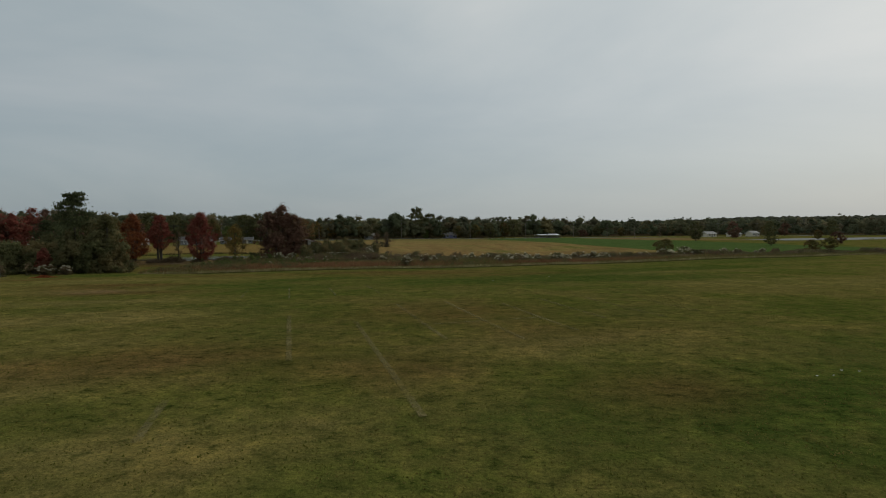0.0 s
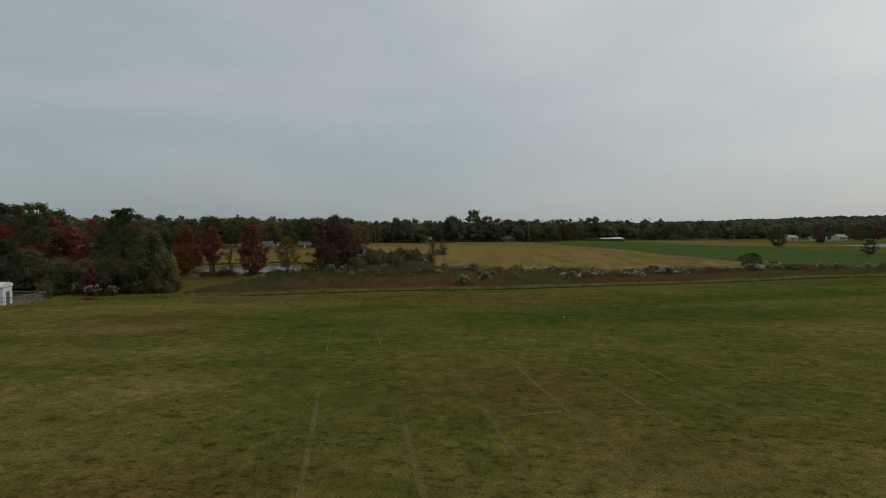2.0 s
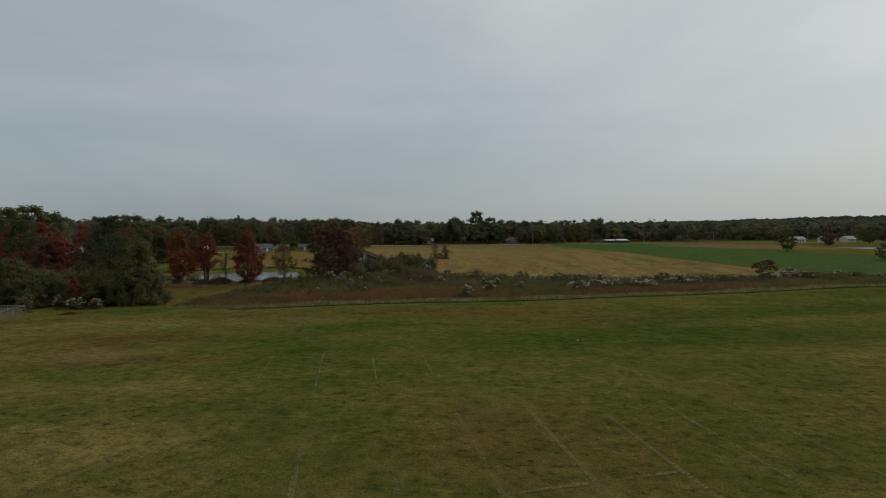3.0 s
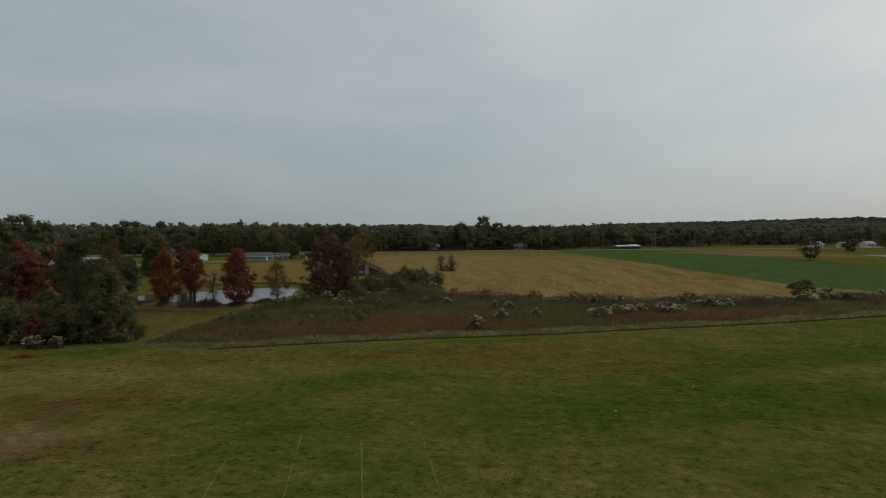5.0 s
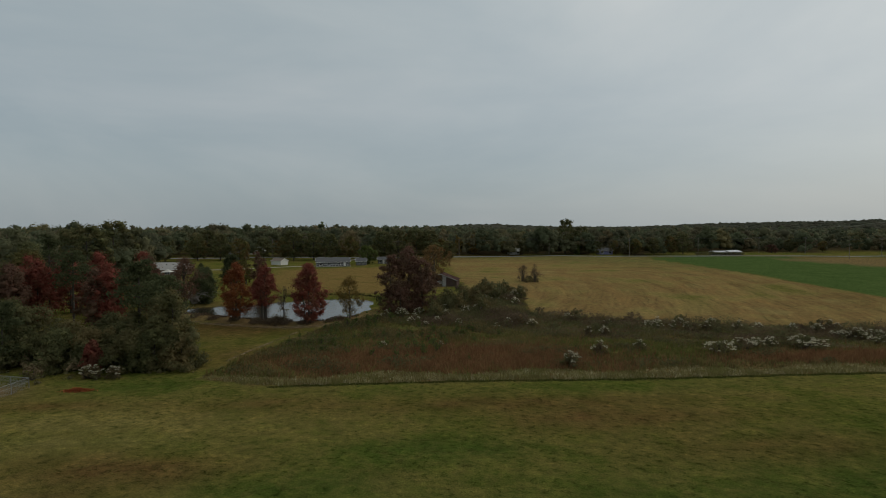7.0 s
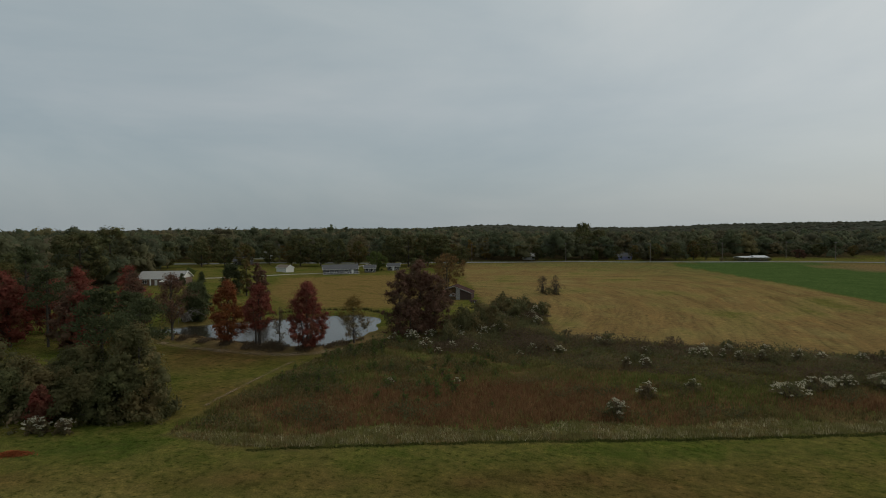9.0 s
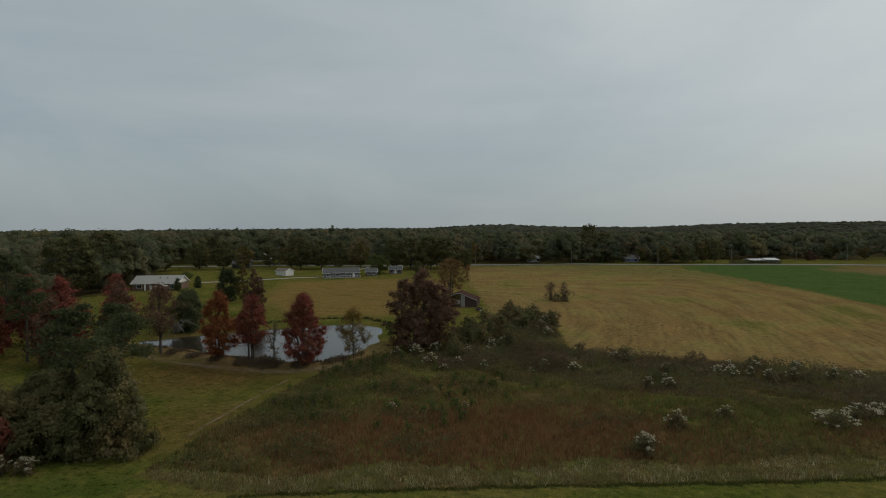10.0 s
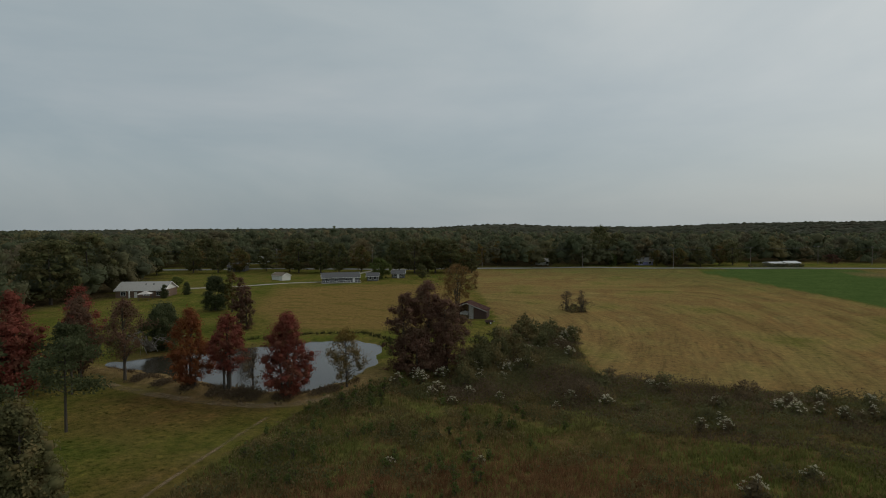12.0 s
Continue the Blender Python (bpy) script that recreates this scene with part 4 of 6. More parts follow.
def canopy_floor():
    """The shaded mass under the far treetops."""
    rs, an = np.geomspace(790, 4700, 46), np.radians(np.linspace(-68, 56, 90))
    R, A = np.meshgrid(rs, an)
    x, y = (R * np.sin(A)).ravel(), (R * np.cos(A)).ravel()
    n = len(rs)
    i = np.arange((len(an) - 1) * n).reshape(-1, n)[:, :-1].ravel()
    lift = np.where(R.ravel() < 800, 0.0, 9.5)
    me = mesh_from("far_canopy", np.stack([x, y, height(x, y) + lift], 1), np.stack([i, i + n, i + n + 1, i + 1], 1), LEAF["canopy"], True)
    return tagged(new("far_canopy", me), "closed canopy of far woods", "woods", kind="stuff")


canopy_floor()

# single trees along the road and round the far houses
VARIANTS = [
    make_tree("large dark oak beside the country road", "round", 15.0, 6.2, "dark", -150, 332, 0.14, 44, 56, 0.68, 12, group="roadside trees"),
    make_tree("brown-green oak beside the country road", "round", 13.5, 5.6, "olive", -142, 342, 0.14, 44, 56, 0.68, 12, group="roadside trees"),
    make_tree("bright green rounded tree beside a house", "round", 9.5, 5.2, "bright", -118.3, 311, 0.05, 44, 56, 0.6, 10, group="roadside trees"),
    make_tree("yellow-green tree at the wood's edge", "oval", 14.0, 4.2, "yellow", -80, 402, 0.12, 40, 50, 0.66, 10, group="roadside trees"),
    make_tree("dark maroon tree beside the country road", "round", 12.0, 5.0, "maroon", 212, 408, 0.10, 44, 56, 0.66, 12, group="roadside trees"),
]


def stand(i, x, y, s=1.0, wide=1.0):
    m = pose(x, y, hz(x, y) - 0.05, 0, 0, (x * 37 + y * 17) % 360) @ Matrix.Diagonal((s * wide, s * wide, s, 1))
    return copy_thing(VARIANTS[i], m)


for i, x, y, s in ((0, -160, 331, 1.05), (0, -170, 326, 1.15), (1, -178, 330, 1.0), (0, -112, 342, 1.15), (0, -102, 346, 1.2), (1, -108, 352, 1.1), (0, -95, 350, 1.15), (1, -90, 358, 0.9), (0, -122, 346, 1.1), (0, -84, 352, 0.75)):
    stand(i, x, y, s, 1.15)
for i, x, y, s in ((1, -200, 318, 0.9), (0, -210, 314, 1.0), (0, -222, 310, 0.95), (1, -232, 322, 1.0), (2, -186, 258, 0.40), (0, -240, 342, 1.1), (1, -250, 366, 1.0), (0, -192, 330, 0.8)):
    stand(i, x, y, s, 1.1)
for i, x, y, s, w in ((0, -21, 430, 1.55, 0.9), (0, -11, 432, 1.25, 1.0), (2, -13, 418, 0.8, 0.7), (3, -90, 398, 0.9, 1), (0, 56, 440, 0.9, 1.1), (1, 48, 436, 0.9, 1), (4, 118, 470, 0.5, 1.8), (0, 136, 492, 0.6, 1.3), (1, 160, 500, 0.6, 1.2)):
    stand(i, x, y, s, w)
stand(0, -99, 316, 0.42, 1.2)
stand(0, 138, 304, 0.72, 1.05)
stand(0, 142, 241, 0.42, 1.1)
stand(1, 63, 158, 0.36, 1.5)
stand(4, 190, 268, 0.5, 1.3)
stand(1, 118, 178, 0.30, 1.6)
stand(1, 136, 196, 0.34, 1.5)
for i, x, y, s in ((0, 246, 420, 0.8), (1, 262, 452, 0.7), (4, 282, 460, 0.9), (0, 300, 430, 0.8), (1, 222, 330, 0.45), (4, 206, 392, 0.6)):
    stand(i, x, y, s)
stand(0, -196, 226, 1.45, 1.15)
stand(0, -208, 218, 1.25, 1.1)
for i, x, y, s in ((0, -232, 296, 0.9), (1, -60, 406, 0.7), (0, -48, 408, 0.75), (0, 0, 420, 0.6), (1, 12, 424, 0.7), (0, -30, 412, 0.8), (1, 24, 420, 0.8), (0, 36, 424, 0.75)):
    stand(i, x, y, s)
stand(0, -186, 204, 1.35, 1.1)


# ---- hedge, shrubs and saplings ----
def make_shrub(label, h, rad, leaf, clumps=20, per=36, size=0.27, kind="bush", name="shrub", group="hedge shrubs", at=(0, 0)):
    """A many-stemmed leafy shrub."""
    SEED[0] += 1
    rng = np.random.default_rng(SEED[0])
    root = tagged(new(name), label, "shrub", group)
    P, S, cen, N, mid, cr = crown_cloud(rng, 0.05, h, rad, kind, clumps, int(per * 0.58), size * 1.12, 0.2, 0.30)
    V, F = leafy(rng, P, S, N, mid, cr, 0.45)
    verts, faces = [], []
    for c in cen[:12]:
        tube(verts, faces, [(c[0] * 0.1, c[1] * 0.1, -0.05), tuple(c * np.array([0.6, 0.6, 0.6])), tuple(c)], [0.035, 0.025, 0.008], 4)
    for p in (new("stem", mesh_from("stem", verts, faces, BARK, True)), new("foliage", mesh_from("foliage", V, F, LEAF[leaf], True))):
        p.parent = root
    root.location = (at[0], at[1], hz(*at))
    return root


def make_seeding(label, h, rad, heads, at):
    """A sprawling grey-green shrub: stems fan out and end in heaped heads of white seed fluff."""
    SEED[0] += 1
    rng = np.random.default_rng(SEED[0])
    root = tagged(new("seeding_shrub"), label, "shrub", "white seeding shrubs")
    ang, out = rng.uniform(0, 6.28, heads), np.sqrt(rng.uniform(0.02, 1, heads))
    tip = np.stack([rad * out * np.cos(ang), rad * out * np.sin(ang), h * (1 - 0.55 * out ** 2) * rng.uniform(0.78, 1.0, heads)], 1)
    verts, faces = [], []
    for c in tip:
        tube(verts, faces, [(c[0] * 0.12, c[1] * 0.12, -0.05), (c[0] * 0.6, c[1] * 0.6, c[2] * 0.55), tuple(c)], [0.03, 0.02, 0.008], 4)
    pieces = [new("stem", mesh_from("stem", verts, faces, BARK, True))]
    P, S, cen, N, mid, cr = crown_cloud(rng, 0.05, h * 0.84, rad * 0.95, "bush", 26, 26, 0.24, 0.2, 0.30)
    V, F = leaves(rng, P, S, 0.0, N)
    pieces.append(new("foliage", mesh_from("foliage", V, F, LEAF["shrub"])))
    per = 26
    d = rng.normal(size=(heads, per, 3))
    d /= np.linalg.norm(d, axis=2)[..., None]
    d[..., 2] = np.abs(d[..., 2])
    big = rng.uniform(0.16, 0.38, heads)[:, None, None]
    Q = (tip[:, None, :] + d * big * np.array([1.0, 1.0, 0.62]) * rng.uniform(0.6, 1, (heads, per, 1))).reshape(-1, 3)
    V, F = leaves(rng, Q, rng.uniform(0.06, 0.14, heads * per), 0.0, d.reshape(-1, 3))
    pieces.append(tagged(new("seed_fluff", mesh_from("seed_fluff", V, F, LEAF["fluff"])), "white fluffy seed heads", kind="stuff"))
    for p in pieces:
        p.parent = root
    root.location = (at[0], at[1], hz(*at))
    return root


WHITE = [make_seeding("grey-green shrub topped with cream-white seed fluff", 2.3, 1.5, 26, (-7.7, 116.9)),
         make_seeding("wide grey-green shrub heaped with cream-white seed heads", 2.3, 2.4, 34, (14.3, 131.3)),
         make_seeding("thin open shrub with a few white seed heads", 2.4, 1.2, 13, (-3.8, 125.7))]
DARK = [make_shrub("low dark brown-green hedge shrub", 2.2, 2.6, "shrub", at=(-8, 163)),
        make_shrub("brown leafless brush in the hedge", 1.9, 2.6, "brush", at=(4, 164)),
        make_shrub("tall olive hedge shrub", 3.6, 2.6, "belt", 26, 60, 0.24, at=(-31, 172)),
        make_shrub("dark green sapling in the meadow", 1.8, 0.75, "bright", 12, 26, 0.17, "oval", "sapling", "meadow saplings", (-51.9, 131.7)),
        make_shrub("russet-leaved bush among the meadow brush", 1.9, 1.2, "rust", 14, 30, 0.2, at=(-19.3, 154.1))]


def plant(src, x, y, s=1.0):
    return copy_thing(src, pose(x, y, hz(x, y), 0, 0, (x * 53 + y * 29) % 360) @ Matrix.Diagonal((s, s, s * (0.85 + 0.3 * ((x * 7.3) % 1)), 1)))


rng = np.random.default_rng(11)
# single white shrubs in the meadow, then those along the hedge
for i, x, y, s in ((2, 2.5, 131.3, 0.8), (1, 18.6, 135.4, 0.9), (0, 21.0, 137.5, 0.9), (0, 23.4, 138.6, 0.8), (1, 28.4, 139.4, 1.15), (1, 31.2, 140.2, 0.8), (0, 44.3, 151.3, 0.8), (0, -38.5, 123.5, 0.45), (2, -29.5, 127, 0.4),
                   (0, -1.5, 156.4, 0.75), (2, -2.6, 148.8, 0.7), (0, -16.7, 152.3, 0.8), (0, 7.8, 154.5, 0.8), (0, 6.1, 156.4, 0.7), (2, 8.2, 158.8, 0.8), (0, 13.4, 154.6, 0.75), (2, 17.0, 155.8, 0.95), (0, 13.1, 161.6, 0.7), (2, 23.1, 157.2, 0.9), (0, 27, 158.5, 0.8), (0, 33.1, 158.9, 0.7), (0, 37.2, 158.4, 0.8),
                   (0, -10.0, 162.3, 0.8), (1, -8.0, 162.2, 0.6), (0, -43.0, 158.7, 1.0), (2, -41.5, 150.1, 1.0), (0, -45.5, 154.5, 0.9), (2, -49, 153, 0.9), (1, -35.7, 169.5, 0.9), (0, -31.4, 177.6, 0.9), (0, -23.6, 178.6, 0.9), (1, -27.8, 184, 0.8), (1, -30, 198.5, 0.9), (0, -24.4, 196.5, 1.0), (0, -33, 160, 0.8), (2, -38, 162, 1.0), (0, -68.2, 94.7, 0.85), (2, -67.0, 94.9, 0.7), (0, -64.9, 95.6, 0.8)):
    plant(WHITE[i], x, y, s)
for i, x, y, s in ((0, -36.7, 151.3, 0.7), (0, -38.0, 146.6, 0.5), (2, -31.7, 150.0, 0.6), (0, -33.0, 165.3, 0.9), (1, -30.7, 169.7, 0.8), (2, -23.5, 148.8, 0.5), (0, -42.0, 149.5, 0.6), (0, -2.5, 145.0, 0.7), (2, -5.5, 144.3, 0.7), (0, -21.8, 153.7, 0.6), (2, 11.0, 156.0, 0.8), (0, 19.3, 162.4, 0.7)):
    plant(WHITE[i], x, y, s)
for _ in range(9):
    u, v = rng.uniform(82, 128), rng.normal(127, 4.0)
    plant(WHITE[int(rng.choice([0, 1, 1]))], *from_uv(u, v), rng.uniform(0.7, 1.15))
for x, y, s in ((-37.5, 172.5, 0.8), (-34.2, 165.5, 0.8), (-39.5, 166.0, 0.8), (-29.5, 181.0, 0.9), (-26.6, 188.5, 0.8), (-25.5, 192.6, 0.9), (-33.0, 186.5, 0.8), (-47.0, 156.8, 0.8), (-36.6, 158.2, 0.7)):
    plant(WHITE[int(rng.choice([0, 0, 1]))], x, y, s)
for _ in range(12):
    x = rng.uniform(40, 100)
    plant(WHITE[int(rng.integers(3))], x, 162 + rng.normal(0, 2.0), rng.uniform(0.5, 0.85))


def hedge_line(x):
    """The hay field's lower edge, and the foot of the brush below it."""
    top = np.interp(x, [-24, -18, 60, 120, 210], [176, 167.5, 163.8, 167.5, 193])
    return np.maximum(np.interp(x, [-24, 0, 30, 60, 150], [150, 147.5, 147, 151, 168]), 114.4 + 0.35 * x + 8), top


for _ in range(78):
    x = rng.uniform(-24, 150)
    lo, hi = (float(k) for k in hedge_line(x))
    plant(DARK[int(rng.choice([0, 0, 1]))], x, rng.uniform(min(lo, hi - 3), hi), rng.uniform(0.4, 0.85))
for _ in range(46):
    t = rng.uniform(0, 1)
    x, y = -40 + 12 * t + rng.normal(0, 3.2), 158 + 38 * t + rng.normal(0, 2.5)
    plant(DARK[int(rng.choice([0, 2, 2, 2, 1]))], x, y, rng.uniform(0.85, 1.4) * (1 - 0.25 * abs(t - 0.6)))
for k in range(12):
    plant(DARK[0], 62 + k * 2.6, 424 + k * 0.9, 0.9)
for _ in range(84):
    t = rng.uniform(0, 1) ** 0.8
    x, y = -55 + 30 * t + rng.normal(0, 2.5), 114 + 33 * rng.uniform(0, 1)
    if float(poly_distance(MEADOW, x, y)) > 0.5:
        plant(DARK[3], x, y, rng.uniform(0.5, 1.1))
for _ in range(14):
    plant(DARK[0], -100 + rng.normal(0, 12), 96 + rng.normal(0, 3), rng.uniform(0.8, 1.3))


def brush_mass(name, label, x, y, top, leaf, seed):
    """Tangled low brush: upright sprays of twigs and leaves that thin out towards their tips."""
    rng = np.random.default_rng(seed)
    n, k = len(x), 5
    z = top[:, None] * rng.uniform(0.05, 1.0, (n, k)) ** 0.8
    P = np.stack([x[:, None] + rng.normal(0, 0.35, (n, k)), y[:, None] + rng.normal(0, 0.35, (n, k)), height(x, y)[:, None] + z], 2).reshape(-1, 3)
    out = np.stack([rng.normal(0, 0.8, n * k), rng.normal(0, 0.8, n * k), np.full(n * k, 0.6)], 1)
    V, F = leaves(rng, P, rng.uniform(0.12, 0.30, n * k), 0.0, out)
    return tagged(new(name, mesh_from(name, V, F, LEAF[leaf])), label, "brush", kind="stuff")


bx = rng.uniform(-24, 160, 26000)
lo, hi = hedge_line(bx)
f = rng.uniform(-0.35, 1.0, len(bx))
by = lo + (hi - lo) * f
swell = 0.6 + 0.5 * np.sin(bx * 0.21 + 1.7 * np.sin(by * 0.17)) * np.sin(by * 0.33 + 0.8) + rng.uniform(-0.2, 0.2, len(bx))
tall = np.clip(swell, 0.12, 1.3) * np.where(f > 0, 0.75 + 0.9 * f, 0.75 + 1.2 * f) * np.where(bx > 60, 0.8, 1.0)
brown = np.sin(bx * 0.13 + 2) * np.sin(by * 0.24 + 0.05 * bx) + rng.normal(0, 0.25, len(bx)) > 0.05
ok = tall > 0.15
brush_mass("hedge_brush", "dark olive brush along the hay field's edge", bx[ok & ~brown], by[ok & ~brown], tall[ok & ~brown], "shrub", 61)
brush_mass("dry_brush", "dry brown brush along the hay field's edge", bx[ok & brown], by[ok & brown], tall[ok & brown], "twig", 62)
THICKET = [(-47, 150), (-38, 146), (-28, 149), (-14, 151), (-14, 164), (-21, 173), (-23.5, 197), (-31, 201), (-38, 186), (-42, 168)]
cx, cy = rng.uniform(-48, -11, 22000), rng.uniform(145, 202, 22000)
mound = 0.55 + 0.45 * np.sin(cx * 0.45 + 1.1 * np.sin(cy * 0.21)) * np.sin(cy * 0.31 + 0.6) + rng.uniform(-0.15, 0.15, len(cx))
inner = poly_distance(THICKET, cx, cy) + 1.2 * np.sin(cx * 0.8) * np.sin(cy * 0.6)
ok = (inner > 0) & (mound > 0.12)
dry = np.sin(cx * 0.25 + 1) * np.sin(cy * 0.22 + 0.08 * cx) + rng.normal(0, 0.25, len(cx)) > 0.15
tall = (0.4 + 1.7 * np.clip(mound, 0, 1.2)) * step(0, 4, inner)
brush_mass("thicket", "dark olive thicket beside the old barn's field", cx[ok & ~dry], cy[ok & ~dry], tall[ok & ~dry], "belt", 63)
brush_mass("dry_thicket", "dry brown thicket beside the old barn's field", cx[ok & dry], cy[ok & dry], tall[ok & dry], "twig", 64)
# dark weeds that stand in patches through the meadow
wx, wy = rng.uniform(-58, 30, 26000), rng.uniform(101, 152, 26000)
patch = np.sin(wx * 0.31 + 1.9 * np.sin(wy * 0.13)) * np.sin(wy * 0.37 + 1.2 * np.sin(wx * 0.17)) + 0.6 * np.sin(wx * 0.9 + wy * 0.4) * np.sin(wy * 1.1 - 0.5 * wx)
edge_v = to_uv(wx, wy)[1]
ok = (poly_distance(MEADOW, wx, wy) > 1.0) & (edge_v > 111.5) & (patch + 0.5 * step(-25, -52, wx) + 0.35 * step(138, 150, wy) + rng.normal(0, 0.12, len(wx)) > 0.66)
brush_mass("meadow_weeds", "patches of dark green weeds in the meadow", wx[ok], wy[ok], rng.uniform(0.45, 1.15, int(ok.sum())), "belt", 65)


# brush along the pond's near bank, tallest between the trees to imitate dark reflections
tx = rng.uniform(-92, -56, 2600)
ty = np.interp(tx, [-92, -79, -66.6, -60, -56], [143.3, 141.2, 139.6, 141.6, 146.0]) + rng.normal(0, 0.8, len(tx))
heap = 0.12 + 0.8 * np.exp(-(((tx + 69.0) / 3.2) ** 2)) + 0.5 * np.exp(-(((tx + 57.5) / 1.6) ** 2)) + 0.25 * np.sin(tx * 1.1 + 0.6)
ok = heap > 0.22
brush_mass("bank_brush", "thin brown brush along the pond's near bank, heaped in place of dark reflections", tx[ok], ty[ok], heap[ok] * rng.uniform(0.5, 1.3, int(ok.sum())), "twig", 66)
for x, y, s in ((-54.6, 139.6, 1.1), (-53.2, 141.8, 1.3), (-52.0, 144.0, 1.2), (-50.6, 146.2, 1.4), (-49.4, 148.6, 1.3), (-51.5, 140.6, 1.0), (-48.5, 145.0, 1.1), (-47.0, 150.4, 1.4), (-55.6, 137.0, 1.0), (-53.8, 136.0, 0.9)):
    plant(DARK[3], x, y, s)


# ---- grasses ----
def blade_field(name, label, x, y, h, w, per, mat, seed):
    """Tufts of narrow upright blades, all in one mesh."""
    rng = np.random.default_rng(seed)
    n = len(x)
    px = (x[:, None] + rng.normal(0, 1, (n, per)) * w[:, None] * 1.6).ravel()
    py = (y[:, None] + rng.normal(0, 1, (n, per)) * w[:, None] * 1.6).ravel()
    hh, ww = (h[:, None] * rng.uniform(0.55, 1.15, (n, per))).ravel(), (w[:, None] * rng.uniform(0.6, 1.2, (n, per))).ravel()
    a = rng.uniform(0, 6.28, n * per)
    z = height(px, py)
    dx, dy = np.cos(a) * ww * 0.5, np.sin(a) * ww * 0.5
    lx, ly = rng.normal(0, 0.28, n * per) * hh, rng.normal(0, 0.28, n * per) * hh
    V = np.stack([np.stack([px - dx, py - dy, z - 0.02], 1), np.stack([px + dx, py + dy, z - 0.02], 1), np.stack([px + lx, py + ly, z + hh], 1)], 1)
    me = mesh_from(name, V.reshape(-1, 3), np.arange(3 * n * per).reshape(-1, 3), mat)
    return tagged(new(name, me), label, "grass", kind="stuff")


def grass_material(name, stops, patch=None, scale=0.2, other=None):
    n = Nodes(name, rough=1.0, spec=0.0)
    c = n.ramp(n.geo.outputs["Random Per Island"], stops)
    if patch:
        c = n.mix(n.ramp(n.noise(scale, 4, n.at((1, 1, 0))), [(0.44, (0, 0, 0)), (0.58, (0.85, 0.85, 0.85))]), c, patch)
    if other:
        c = n.mix(n.ramp(n.noise(scale * 0.7, 3, n.at((1, 1, 0), 40)), [(0.50, (0, 0, 0)), (0.60, (0.8, 0.8, 0.8))]), c, other)
    c = n.mix(1.0, c, n.ramp(n.noise(0.6, 3), [(0.3, (0.78, 0.78, 0.78)), (0.7, (1.2, 1.2, 1.2))]), "MULTIPLY")
    n.color(c)
    see_through(n, c, 0.3)
    return n.mat


rng = np.random.default_rng(21)
mx, my = rng.uniform(-60, 130, 170000), rng.uniform(96, 200, 170000)
inside = (poly_distance(MEADOW, mx, my) > 0.2) & (rng.uniform(size=len(mx)) < np.where(my < 140, 1.0, 0.6))
mx, my = mx[inside], my[inside]
mu, mv = to_uv(mx, my)
verge = mv < 110.6 + 1.2 * np.sin(mu * 0.3)
lushy = 1.1 * np.exp(-(((mx - 2) / 16) ** 2 + ((my - 134) / 9) ** 2)) + 0.8 * np.exp(-(((mx + 50) / 8) ** 2 + ((my - 128) / 14) ** 2)) + rng.normal(0, 0.14, len(mx)) > 0.52
rus = (np.exp(-(((mx + 25) / 20) ** 2 + ((my - 122 - 0.25 * mx) / 12) ** 2)) + 1.1 * np.exp(-(((mx - 34) / 17) ** 2 + ((my - 122.5 - 0.36 * mx) / 3.5) ** 2)) + rng.normal(0, 0.16, len(mx))) > 0.30
GRASS = {
    "meadow": grass_material("meadow_grass", [(0.0, (0.115, 0.096, 0.038)), (0.5, (0.165, 0.130, 0.054)), (1.0, (0.25, 0.190, 0.084))], (0.120, 0.126, 0.036), 0.06, (0.180, 0.158, 0.054)),
    "russet": grass_material("russet_grass", [(0.0, (0.160, 0.086, 0.042)), (0.5, (0.220, 0.116, 0.057)), (1.0, (0.29, 0.162, 0.080))]),
    "verge": grass_material("pale_verge_weeds", [(0.0, (0.16, 0.142, 0.054)), (0.55, (0.28, 0.240, 0.106)), (0.9, (0.44, 0.38, 0.21)), (1.0, (0.60, 0.54, 0.36))], (0.185, 0.165, 0.060), 0.3),
    "turf": grass_material("turf_blades", [(0.0, (0.080, 0.098, 0.018)), (0.5, (0.125, 0.122, 0.026)), (1.0, (0.25, 0.195, 0.065))], (0.150, 0.122, 0.038), 0.10),
}
sel = verge
blade_field("verge_weeds", "pale weedy verge grass along the mown field", mx[sel], my[sel], np.where(mv[sel] < 108.2, 0.6, 0.4) * rng.uniform(0.7, 1.2, sel.sum()), rng.uniform(0.05, 0.11, sel.sum()), 6, GRASS["verge"], 31)
sel = ~verge & rus
blade_field("russet_grass", "tall russet-brown autumn grass", mx[sel], my[sel], rng.uniform(0.6, 1.1, sel.sum()), rng.uniform(0.05, 0.11, sel.sum()), 4, GRASS["russet"], 32)
sel = ~verge & ~rus & lushy
blade_field("green_grass", "fresh green rough grass in the meadow", mx[sel], my[sel], rng.uniform(0.3, 0.8, sel.sum()), rng.uniform(0.06, 0.13, sel.sum()), 4, grass_material("green_meadow_grass", [(0.0, (0.100, 0.112, 0.030)), (0.5, (0.150, 0.155, 0.044)), (1.0, (0.21, 0.195, 0.066))]), 37)
sel = ~verge & ~rus & ~lushy
blade_field("meadow_grass", "tall uneven green-brown meadow grass", mx[sel], my[sel], rng.uniform(0.35, 0.95, sel.sum()) * (0.75 + 0.5 * np.sin(mx[sel] * 0.5 + np.sin(my[sel] * 0.3)) * np.sin(my[sel] * 0.45)), rng.uniform(0.06, 0.13, sel.sum()), 4, GRASS["meadow"], 33)
gx = rng.uniform(-70, 70, 120000)
gy = 7 + 88 * rng.uniform(0, 1, 120000) ** 1.8
